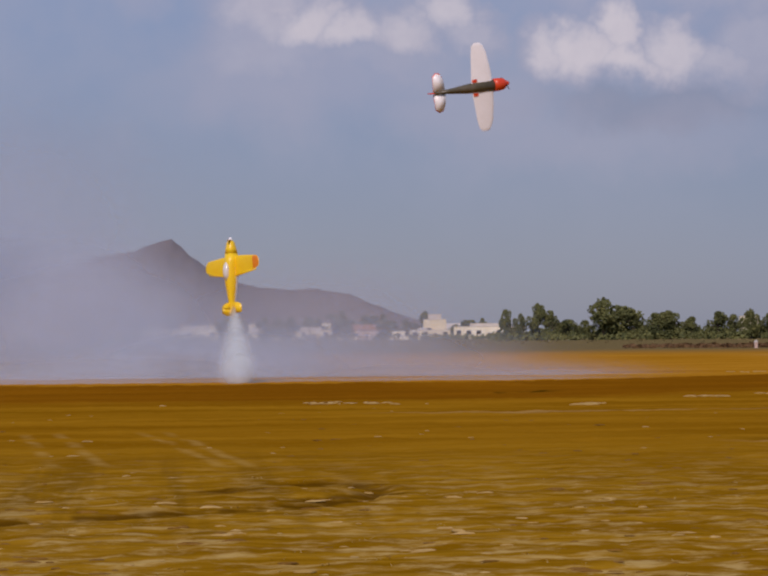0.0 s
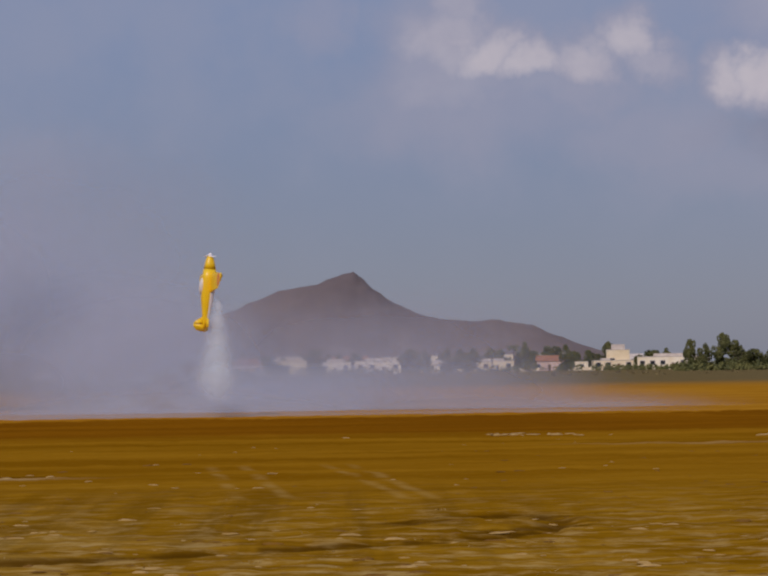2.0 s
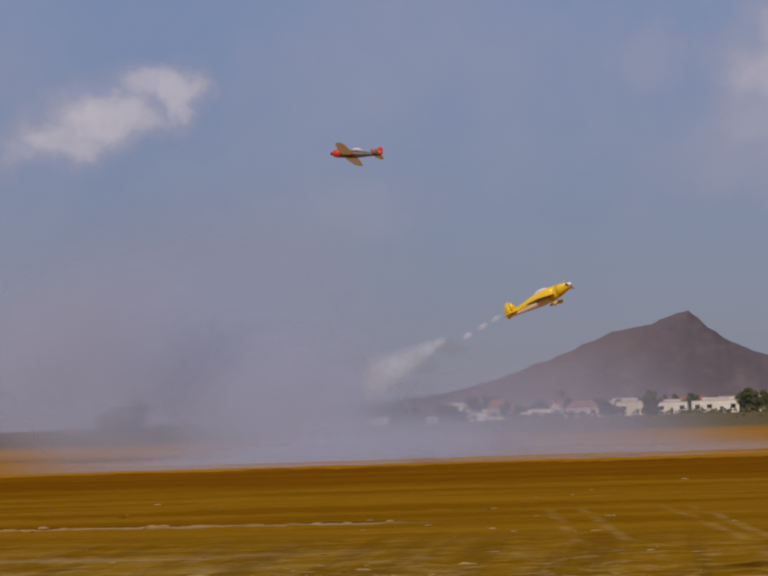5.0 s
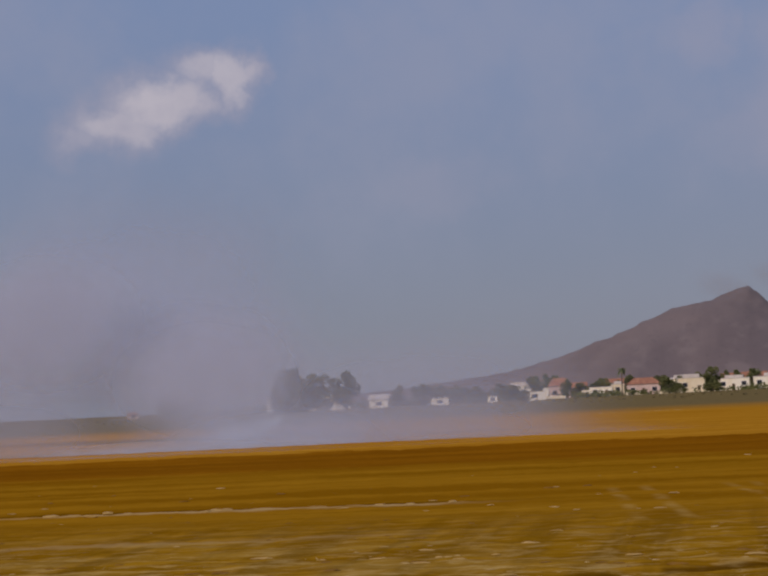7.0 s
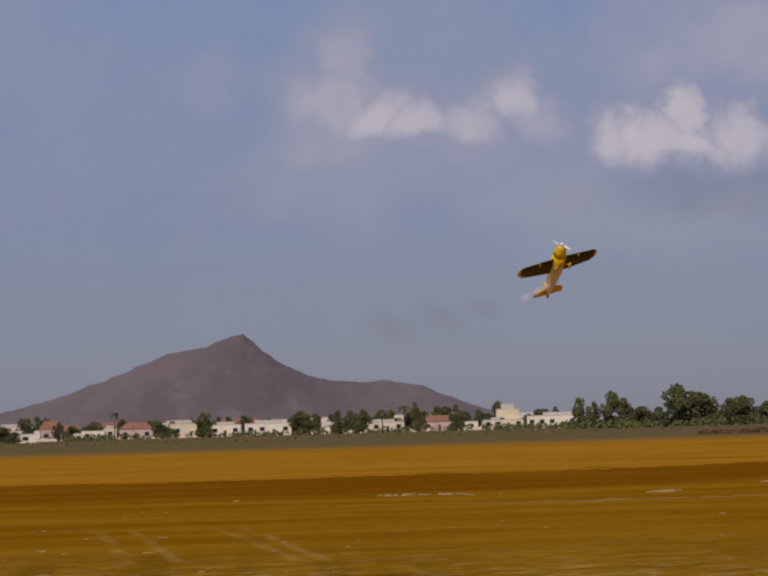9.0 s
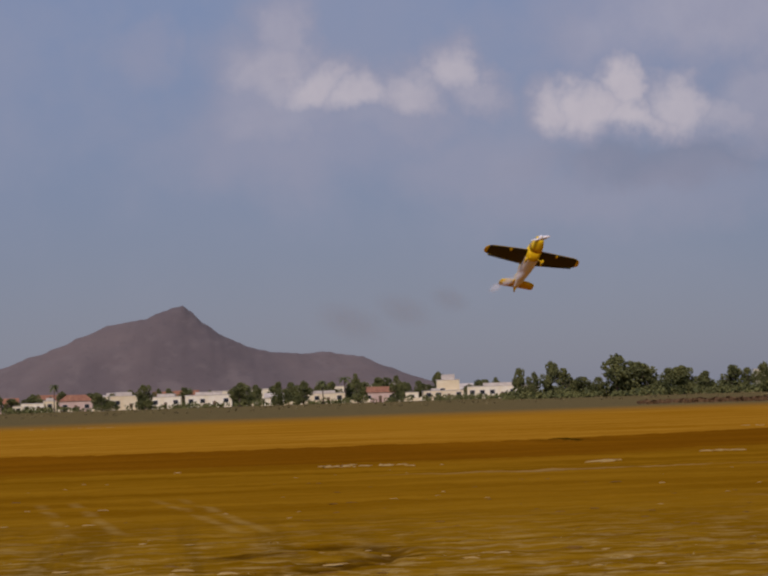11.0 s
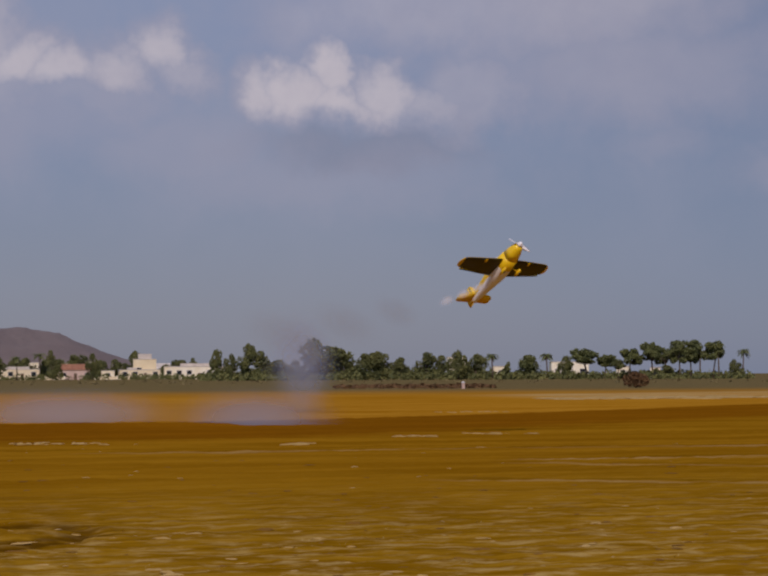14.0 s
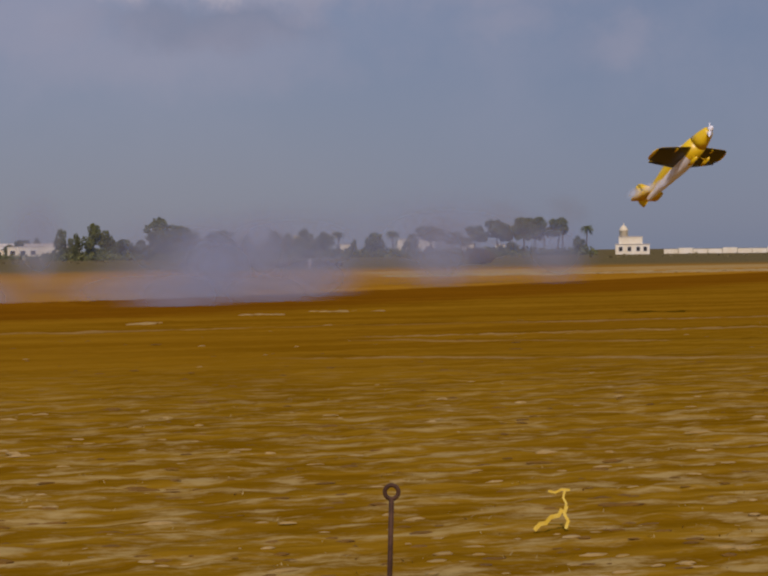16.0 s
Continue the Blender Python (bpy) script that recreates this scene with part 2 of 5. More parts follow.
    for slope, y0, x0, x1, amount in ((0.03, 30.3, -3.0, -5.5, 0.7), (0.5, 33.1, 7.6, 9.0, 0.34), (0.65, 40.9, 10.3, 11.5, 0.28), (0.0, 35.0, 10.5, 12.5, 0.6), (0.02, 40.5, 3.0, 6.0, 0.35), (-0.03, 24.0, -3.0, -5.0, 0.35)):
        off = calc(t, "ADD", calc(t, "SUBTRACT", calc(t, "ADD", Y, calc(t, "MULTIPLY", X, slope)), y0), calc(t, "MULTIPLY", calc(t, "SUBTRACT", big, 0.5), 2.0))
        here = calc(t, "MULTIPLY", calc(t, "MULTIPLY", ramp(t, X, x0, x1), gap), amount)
        pale = calc(t, "SUBTRACT", 1.0, ramp(t, calc(t, "ABSOLUTE", off), 0.1, 0.45))
        dark_line = calc(t, "SUBTRACT", 1.0, ramp(t, calc(t, "ABSOLUTE", calc(t, "SUBTRACT", off, 0.7)), 0.1, 0.4))
        c = blend(t, calc(t, "MULTIPLY", pale, here), c, (0.52, 0.37, 0.16))
        c = blend(t, calc(t, "MULTIPLY", dark_line, here), c, (0.1, 0.045, 0.002))
    # ruts of a wheel track that swings round in a hairpin
    lead = calc(t, "ADD", calc(t, "ADD", 18.5, calc(t, "MULTIPLY", X, 0.42)), calc(t, "MULTIPLY", calc(t, "MULTIPLY", xr, xr), 0.14))
    bend = calc(t, "SQRT", calc(t, "ADD", calc(t, "POWER", calc(t, "SUBTRACT", X, 1.15), 2.0), calc(t, "POWER", calc(t, "SUBTRACT", Y, 20.95), 2.0)))
    back = calc(t, "ADD", 20.5, calc(t, "MULTIPLY", X, 0.95))
    ruts = ((calc(t, "ABSOLUTE", calc(t, "SUBTRACT", Y, lead)), ((X, -7.0, -4.0), (X, 2.0, 1.5)), 0.5),
            (calc(t, "ABSOLUTE", calc(t, "SUBTRACT", bend, 0.98)), ((X, 1.0, 1.3),), 0.45),
            (calc(t, "ABSOLUTE", calc(t, "SUBTRACT", Y, back)), ((X, 0.0, 0.4), (X, 1.5, 1.1)), 0.45))
    worn = ramp(t, noise_tex(t, tc, 1.6, 3.0, 0.6), 0.3, 0.55)
    for off, ends, wide in ruts:
        rut = calc(t, "SUBTRACT", 1.0, ramp(t, off, wide * 0.3, wide))
        for v, e0, e1 in ends:
            rut = calc(t, "MULTIPLY", rut, ramp(t, v, e0, e1) if e0 < e1 else calc(t, "SUBTRACT", 1.0, ramp(t, v, e1, e0)))
        c = blend(t, calc(t, "MULTIPLY", calc(t, "MULTIPLY", rut, worn), 0.9), c, (0.1, 0.043, 0.002))
    # pale dusty track along the far side of the strip
    track = calc(t, "ABSOLUTE", calc(t, "SUBTRACT", calc(t, "SUBTRACT", Y, 104.0), calc(t, "MULTIPLY", X, 0.41)))
    chalk = calc(t, "MULTIPLY", calc(t, "SUBTRACT", 1.0, ramp(t, track, 5.0, 13.0)), ramp(t, X, 34.0, 44.0))
    c = blend(t, calc(t, "MULTIPLY", calc(t, "MULTIPLY", chalk, ramp(t, noise_tex(t, sc.outputs[0], 0.5, 4.0, 0.6), 0.3, 0.6)), 0.75), c, (0.52, 0.38, 0.16))
    # pale scuffs of wheels that ran out over the field
    run = calc(t, "MULTIPLY", calc(t, "MULTIPLY", ramp(t, Y, 24.0, 26.0), calc(t, "SUBTRACT", 1.0, ramp(t, Y, 32.0, 34.5))), ramp(t, noise_tex(t, tc, 0.8, 4.0, 0.6), 0.38, 0.62))
    for x0, slope in ((-1.5, 0.11), (-0.9, 0.12), (0.5, 0.13), (0.85, 0.12)):
        off = calc(t, "SUBTRACT", calc(t, "ADD", X, calc(t, "MULTIPLY", calc(t, "SUBTRACT", Y, 26.0), slope)), x0)
        c = blend(t, calc(t, "MULTIPLY", calc(t, "MULTIPLY", calc(t, "SUBTRACT", 1.0, ramp(t, calc(t, "ABSOLUTE", off), 0.01, 0.15)), run), 0.34), c, (0.5, 0.34, 0.1))
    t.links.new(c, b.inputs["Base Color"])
    bump(t, b, calc(t, "ADD", fine, calc(t, "MULTIPLY", grit, 0.5)), 0.6, 0.05)
    b.inputs["Specular IOR Level"].default_value = 0.0


def hillside(t, b):
    """Bare stony slopes with patches of dry scrub and a little dark rock."""
    tc = t.nodes.new("ShaderNodeTexCoord").outputs["Object"]
    sc = t.nodes.new("ShaderNodeMapping")
    sc.inputs["Scale"].default_value = (1.0, 0.16, 1.5)
    t.links.new(tc, sc.inputs[0])
    big, mid, fine = (noise_tex(t, sc.outputs[0], k, 4.0, 0.6) for k in (0.006, 0.03, 0.14))
    c = blend(t, ramp(t, big, 0.34, 0.66), (0.138, 0.108, 0.1), (0.196, 0.15, 0.13))
    c = blend(t, calc(t, "MULTIPLY", ramp(t, mid, 0.48, 0.7), 0.55), c, (0.215, 0.172, 0.15))
    c = blend(t, calc(t, "MULTIPLY", ramp(t, fine, 0.55, 0.75), 0.45), c, (0.09, 0.076, 0.07))
    t.links.new(c, b.inputs["Base Color"])


def smoke_mat(name, tint, strength, soft, scale):
    """Smoke: thin towards the rim of its piece, uneven inside."""
    m = bpy.data.materials.new(name)
    m.use_nodes = True
    t = m.node_tree
    t.nodes.clear()
    out = t.nodes.new("ShaderNodeOutputMaterial")
    mix = t.nodes.new("ShaderNodeMixShader")
    tr, df, tl = t.nodes.new("ShaderNodeBsdfTransparent"), t.nodes.new("ShaderNodeBsdfDiffuse"), t.nodes.new("ShaderNodeBsdfTranslucent")
    df.inputs[0].default_value = tl.inputs[0].default_value = (*tint, 1)
    both = t.nodes.new("ShaderNodeMixShader")
    both.inputs[0].default_value = 0.45
    t.links.new(df.outputs[0], both.inputs[1])
    t.links.new(tl.outputs[0], both.inputs[2])
    tc = t.nodes.new("ShaderNodeTexCoord")
    sep = t.nodes.new("ShaderNodeSeparateXYZ")
    t.links.new(tc.outputs["Generated"], sep.inputs[0])
    gx = calc(t, "MULTIPLY", calc(t, "SUBTRACT", sep.outputs[0], 0.5), 2.0)
    gz = calc(t, "MULTIPLY", calc(t, "SUBTRACT", sep.outputs[2], 0.5), 2.0)
    r = calc(t, "SQRT", calc(t, "ADD", calc(t, "MULTIPLY", gx, gx), calc(t, "MULTIPLY", gz, gz)))
    n = noise_tex(t, tc.outputs["Object"], scale, 4.0, 0.6)
    rim = calc(t, "SUBTRACT", calc(t, "SUBTRACT", 1.0, r), calc(t, "MULTIPLY", calc(t, "SUBTRACT", n, 0.42), 0.7))
    a = calc(t, "MULTIPLY", calc(t, "MULTIPLY", ramp(t, rim, 0.0, soft), ramp(t, calc(t, "SUBTRACT", 1.0, r), 0.0, 0.7)), strength)
    t.links.new(a, mix.inputs[0])
    t.links.new(tr.outputs[0], mix.inputs[1])
    t.links.new(both.outputs[0], mix.inputs[2])
    t.links.new(mix.outputs[0], out.inputs[0])
    return m


def glass_like(t, b):
    b.inputs["Base Color"].default_value = (0.03, 0.035, 0.04, 1)


def plain(c):
    def build(t, b):
        b.inputs["Base Color"].default_value = (*c, 1)
    return build


M = {}
M["soil"] = material("soil", soil, 0.95)
M["hill"] = material("hill_scrub", hillside, 1.0)
M["leaf"] = material("leaf", mottled((0.062, 0.078, 0.022), (0.185, 0.19, 0.052), 0.6, 5.0), 0.8)
M["palm_leaf"] = material("palm_leaf", mottled((0.06, 0.08, 0.022), (0.165, 0.182, 0.048), 0.8, 5.0), 0.7)
M["dry_leaf"] = material("dry_leaf", mottled((0.1, 0.052, 0.018), (0.18, 0.1, 0.036), 0.9, 5.0), 0.9)
M["weed"] = material("dry_weed", mottled((0.15, 0.125, 0.048), (0.22, 0.175, 0.068), 0.9, 5.0), 0.95)
M["bark"] = material("bark", mottled((0.09, 0.065, 0.045), (0.17, 0.13, 0.09), 2.0, 6.0, 0.02), 0.95)
M["white_wall"] = material("white_render", mottled((0.84, 0.75, 0.5), (0.94, 0.89, 0.7), 0.3, 9.0), 0.9)
M["cream_wall"] = material("cream_render", mottled((0.78, 0.66, 0.4), (0.88, 0.78, 0.53), 0.3, 9.0), 0.9)
M["pink_wall"] = material("pink_render", mottled((0.56, 0.4, 0.32), (0.68, 0.52, 0.42), 0.3, 9.0), 0.9)
M["tile_roof"] = material("clay_roof", mottled((0.27, 0.11, 0.06), (0.4, 0.19, 0.1), 0.8, 8.0), 0.9)
M["flat_roof"] = material("flat_roof", mottled((0.5, 0.45, 0.38), (0.66, 0.61, 0.52), 0.5, 8.0), 0.9)
M["pane"] = material("window_pane", glass_like, 0.15)
M["door"] = material("brown_door", mottled((0.1, 0.06, 0.03), (0.16, 0.1, 0.05), 2.0), 0.6)
M["frame"] = material("window_frame", plain((0.6, 0.58, 0.54)), 0.6)
M["yellow"] = material("yellow_film", mottled((0.9, 0.58, 0.004), (0.93, 0.64, 0.008), 2.0), 0.35)
M["orange"] = material("orange_film", mottled((0.78, 0.22, 0.01), (0.85, 0.28, 0.015), 2.0), 0.35)
M["black"] = material("black_film", mottled((0.018, 0.014, 0.008), (0.03, 0.024, 0.012), 3.0), 0.35)
M["white"] = material("white_film", mottled((0.9, 0.9, 0.88), (0.95, 0.95, 0.94), 3.0), 0.35)
M["red"] = material("red_film", mottled((0.7, 0.05, 0.012), (0.78, 0.085, 0.02), 3.0), 0.35)
M["green"] = material("dark_green_film", mottled((0.022, 0.026, 0.018), (0.045, 0.05, 0.03), 3.0), 0.4)
M["olive"] = material("olive_film", mottled((0.07, 0.06, 0.03), (0.12, 0.1, 0.06), 3.0), 0.4)
M["canopy"] = material("tinted_canopy", plain((0.72, 0.71, 0.66)), 0.12)
M["rubber"] = material("rubber", plain((0.02, 0.02, 0.02)), 0.8)
M["rust"] = material("rusty_iron", mottled((0.06, 0.028, 0.012), (0.13, 0.062, 0.028), 12.0), 0.75, 0.4)
M["tape"] = material("yellow_tape", mottled((0.76, 0.5, 0.02), (0.85, 0.64, 0.1), 6.0), 0.5)
M["clod"] = material("pale_clod", mottled((0.34, 0.215, 0.05), (0.47, 0.32, 0.11), 1.2, 9.0), 0.95)
M["dark_clod"] = material("dark_clod", mottled((0.15, 0.07, 0.002), (0.22, 0.105, 0.005), 1.2, 9.0), 0.95)
M["straw"] = material("dry_straw", mottled((0.3, 0.2, 0.05), (0.45, 0.32, 0.1), 2.0, 5.0), 0.9)
M["smoke"] = smoke_mat("drifting_smoke", (0.52, 0.6, 0.73), 0.92, 0.8, 0.1)
M["thin_smoke"] = smoke_mat("thin_smoke", (0.53, 0.6, 0.74), 0.56, 0.95, 0.1)
M["blue_smoke"] = smoke_mat("bluish_smoke", (0.42, 0.48, 0.62), 0.6, 0.9, 0.12)
M["trail"] = smoke_mat("trailing_smoke", (0.4, 0.38, 0.38), 0.22, 0.95, 0.5)
M["plume"] = smoke_mat("fresh_smoke", (0.8, 0.93, 1.0), 0.7, 0.95, 0.9)
M["wisp"] = smoke_mat("wisp_of_smoke", (0.92, 0.95, 0.97), 0.6, 0.8, 3.0)


# ---- building helpers ----
def link(name, bm, mat, smooth=True):
    me = bpy.data.meshes.new(name)
    bm.normal_update()
    bm.to_mesh(me)
    bm.free()
    for mt in (mat if isinstance(mat, (list, tuple)) else [mat]):
        me.materials.append(mt)
    if smooth:
        me.polygons.foreach_set("use_smooth", [True] * len(me.polygons))
    return new(name, me)


def part(name, bm, mat, parent, label="", smooth=True):
    ob = link(name, bm, mat, smooth)
    ob.parent = parent
    if label:
        ob["label"] = label
    return ob


def thing(name, label, category, group="", m=None):
    ob = tagged(new(name), label, category, group)
    ob.empty_display_size = 0.3
    if m is not None:
        ob.matrix_basis = m
    return ob


def box(bm, x0, x1, y0, y1, z0, z1, bevel=0.0):
    r = bmesh.ops.create_cube(bm, size=1.0)
    for v in r["verts"]:
        v.co = Vector(((x0 + x1) / 2 + v.co.x * (x1 - x0), (y0 + y1) / 2 + v.co.y * (y1 - y0), (z0 + z1) / 2 + v.co.z * (z1 - z0)))
    if bevel:
        es = list({e for v in r["verts"] for e in v.link_edges})
        bmesh.ops.bevel(bm, geom=es, offset=bevel, segments=2, affect="EDGES", profile=0.5)
    return bm


def loft(bm, rings, closed=True, caps=True):
    """Skins equal-sized rings of points one after another."""
    vs = [[bm.verts.new(p) for p in ring] for ring in rings]
    n = len(rings[0])
    for a, b in zip(vs, vs[1:]):
        for i in range(n if closed else n - 1):
            bm.faces.new((a[i], a[(i + 1) % n], b[(i + 1) % n], b[i]))
    if caps:
        bm.faces.new(list(reversed(vs[0])))
        bm.faces.new(vs[-1])
    return bm


def tube(bm, pts, radii, n=8):
    rings = []
    for i, p in enumerate(pts):
        p = Vector(p)
        d = (Vector(pts[min(i + 1, len(pts) - 1)]) - Vector(pts[max(i - 1, 0)])).normalized()
        u = d.orthogonal().normalized()
        w = d.cross(u)
        rings.append([p + radii[i] * (math.cos(a) * u + math.sin(a) * w) for a in (2 * math.pi * k / n for k in range(n))])
    return loft(bm, rings)


# ---- ground, hill ----
def ground_z(x, y):
    """Height of the land: level round the field, falling gently beyond it."""
    r = math.hypot(x, y)
    return -0.00175 * max(0.0, r - 150.0)


def relief(x, y):
    r = math.hypot(x, y)
    if r > 130:
        return 0.0
    k = 1.0 if r < 60 else max(0.0, (130 - r) / 70)
    z = 0.014 * noise.noise((x * 0.5, y * 0.9, 3.1)) + 0.022 * noise.noise((x * 1.7, y * 2.6, 7.7)) + 0.018 * noise.noise((x * 5.1, y * 6.3, 1.7))
    z += 0.0025 * math.sin(y * 3.6 + 1.5 * noise.noise((x * 0.25, y * 0.2, 0.5)))
    for yl, dep, wid in ((30.3 - 0.03 * x, 0.03, 0.4), (47.0, 0.05, 1.0), (59.6 + 0.88 * max(0.0, x - 9.0), 0.14 * min(1.0, max(0.0, 1 - (x - 9.0) / 14)), 0.8)):
        z += dep * math.exp(-((y - yl) / wid) ** 2)
    # a wheel track that swings round on the field
    if -8 < x < 2:
        z -= 0.05 * math.exp(-((y - 18.5 - 0.42 * x - 0.14 * max(0.0, x) ** 2) / 0.25) ** 2)
    if x > 1.0:
        z -= 0.05 * math.exp(-((math.hypot(x - 1.15, y - 20.95) - 0.98) / 0.2) ** 2)
    return z * k


def build_ground():
    azs = [i * 0.2 for i in range(-150, 176)] + [36 + i * 6 for i in range(0, 49)]
    rs = [0.6 * 1.0145 ** i for i in range(0, 620)]
    rs = [r for r in rs if r < 130] + [140 * 1.12 ** i for i in range(0, 32)]
    rs = [0.002] + [r for i, r in enumerate(rs) if r > 5 or i % 10 == 0]
    verts, faces = [], []
    for r in rs:
        for a in azs:
            x, y = r * math.sin(radians(a)), r * math.cos(radians(a))
            verts.append((x, y, ground_z(x, y) + relief(x, y)))
    n = len(azs)
    for i in range(len(rs) - 1):
        for j in range(n):
            k = (j + 1) % n
            faces.append((i * n + j, i * n + k, (i + 1) * n + k, (i + 1) * n + j))
    faces = [tuple(reversed(f)) for f in faces]
    verts.append((0, 0, ground_z(0, 0) + relief(0, 0)))
    for j in range(n):
        faces.append((len(verts) - 1, (j + 1) % n, j))
    me = bpy.data.meshes.new("ground")
    me.from_pydata(verts, [], faces)
    me.polygons.foreach_set("use_smooth", [True] * len(me.polygons))
    me.materials.append(M["soil"])
    tagged(new("ground", me), "ochre ploughed field with a bare orange strip and scrub beyond", "ground", kind="structure")


build_ground()

RIDGE = [(-13, 0.0), (-9.5, 0.25), (-8.2, 0.38), (-6.6, 0.55), (-5.02, 0.94), (-4.2, 1.25), (-3.13, 1.6), (-2.39, 1.95), (-2.05, 2.08), (-1.46, 2.16), (-0.97, 2.22), (-0.7, 2.39), (-0.16, 2.55), (0.05, 2.6),
         (0.31, 2.44), (0.58, 2.09), (1.04, 1.77), (1.71, 1.39), (2.39, 1.24), (3.07, 1.15), (3.48, 1.17), (4.09, 1.22), (4.56, 1.08), (4.97, 1.05), (5.38, 0.87), (6.1, 0.57), (6.8, 0.3), (8.0, 0.08), (9.5, 0.0)]


def build_hill():
    azs = [p[0] for p in RIDGE]
    els = [p[1] for p in RIDGE]
    verts, faces = [], []
    cols, rows_ = 300, 40
    for j in range(rows_ + 1):
        f = j / rows_
        for i in range(cols + 1):
            a = -13 + 22.5 * i / cols
            crest = float(np.interp(a, azs, els))
            broad = sum(float(np.interp(a + s, azs, els)) for s in (-1.2, -0.8, -0.4, 0, 0.4, 0.8, 1.2)) / 7
            k = max(0.0, 1 - abs(f - 0.5) / 0.16)
            top = math.tan(radians(crest * k + broad * (1 - k))) * 2600 + 9.5
            edge = min(1.0, (a + 13) / 3, (9.5 - a) / 2.0)
            r = 2000 + 1200 * f
            up = math.sin(min(1.0, f / 0.5) * math.pi / 2) ** 1.3 if f < 0.5 else max(0.0, 1 - ((f - 0.5) / 0.5) ** 2)
            x, y = r * math.sin(radians(a)), r * math.cos(radians(a))
            gully = abs(noise.noise((x * 0.006, y * 0.003, 2.0))) * 9 + noise.noise((x * 0.03, y * 0.02, 5.0)) * 4.5
            rock = noise.noise((x * 0.05, 4.0, 1.0)) * 2.0 + noise.noise((x * 0.13, y * 0.02, 1.0)) * 1.6
            z = top * up + (gully * (up * (1 - up) * 3) + rock * up) * max(0.0, edge) * min(1.0, top / 40)
            verts.append((x, y, z - 7.0))
    n = cols + 1
    for j in range(rows_):
        for i in range(cols):
            faces.append((j * n + i, j * n + i + 1, (j + 1) * n + i + 1, (j + 1) * n + i))
    me = bpy.data.meshes.new("hill")
    me.from_pydata(verts, [], faces)
    me.polygons.foreach_set("use_smooth", [True] * len(me.polygons))
    me.materials.append(M["hill"])
    tagged(new("hill", me), "bare mauve-brown hill with a rocky summit behind the houses", "hill", kind="structure")


build_hill()


def spot(az, r):
    x, y = r * math.sin(radians(az)), r * math.cos(radians(az))
    return x, y, ground_z(x, y)


# ---- houses ----
HOUSES = [  # bearing, distance, width, top above the field, kind
    (-5.92, 688, 8.3, 2.7, "low_white"),
    (-5.26, 688, 6.9, 5.8, "red_roof"),
    (-4.5, 688, 3.5, 1.3, "low_white"),
    (-4.1, 688, 7.5, 2.1, "low_white"),
    (-3.65, 688, 4.2, 3.8, "cream"),
    (-2.93, 688, 10.7, 4.6, "red_roof"),
    (-1.64, 688, 9.0, 5.0, "cream"),
    (-0.47, 688, 10.1, 4.0, "flat_white"),
    (0.7, 688, 15.4, 4.2, "flat_white"),
    (2.52, 688, 6.2, 3.2, "gable_white"),
    (3.81, 688, 15.0, 3.4, "cream"),
    (5.46, 688, 11.4, 4.2, "pink"),
    (6.35, 688, 4.3, 1.9, "low_white"),
    (7.2, 688, 13.3, 3.0, "cream"),
    (7.35, 688, 7.5, 7.5, "cream"),
    (8.89, 688, 23.4, 4.3, "flat_white"),
    (16.0, 640, 5.8, 5.6, "far_white"),
    (17.21, 640, 4.6, 2.7, "far_white"),
    (19.11, 640, 11.5, 4.0, "far_white"),
    (20.58, 500, 3.0, 2.3, "far_white"),
    (21.49, 500, 2.4, 2.0, "far_white"),
    (-13.21, 576, 3.4, 3.0, "low_white"),
    (-12.03, 576, 3.5, 2.2, "low_white"),
    (-11.63, 576, 3.7, 3.2, "low_white"),
    (-11.24, 576, 3.5, 3.0, "low_white"),
    (-10.26, 576, 5.3, 3.0, "gable_white"),
    (-8.58, 576, 4.8, 1.1, "low_white"),
    (-7.12, 576, 2.7, 0.8, "low_white"),
    (-5.97, 576, 5.9, 1.6, "low_white"),
    (-17.09, 688, 3.2, 1.3, "red_roof"),
]
BROAD_TREES_NEAR_HOUSES = [  # bearing, distance, top, width
    (-6.53, 656, 4.0, 6.2), (-5.64, 656, 7.5, 4.6), (-5.9, 656, 6.6, 4.6), (-5.37, 656, 7.0, 3.2),
    (-5.04, 656, 5.1, 3.2), (-4.18, 656, 4.3, 7.8), (-2.24, 656, 4.3, 6.2), (-1.97, 656, 3.5, 3.2),
    (-1.04, 656, 6.9, 4.6), (-0.68, 656, 5.9, 3.2), (1.56, 656, 6.6, 5.6), (2.03, 656, 5.1, 2.6),
    (2.65, 656, 6.6, 3.7), (2.99, 656, 6.7, 4.6), (3.33, 656, 6.6, 4.6), (4.15, 656, 6.4, 4.6),
    (4.83, 656, 8.3, 3.2), (5.42, 656, 7.5, 6.9), (5.92, 656, 7.4, 3.2), (6.12, 656, 5.1, 4.6),
    (7.08, 716, 8.6, 3.2), (7.48, 656, 5.9, 4.6), (8.36, 716, 5.6, 6.2), (9.35, 480, 6.6, 3.0),
]
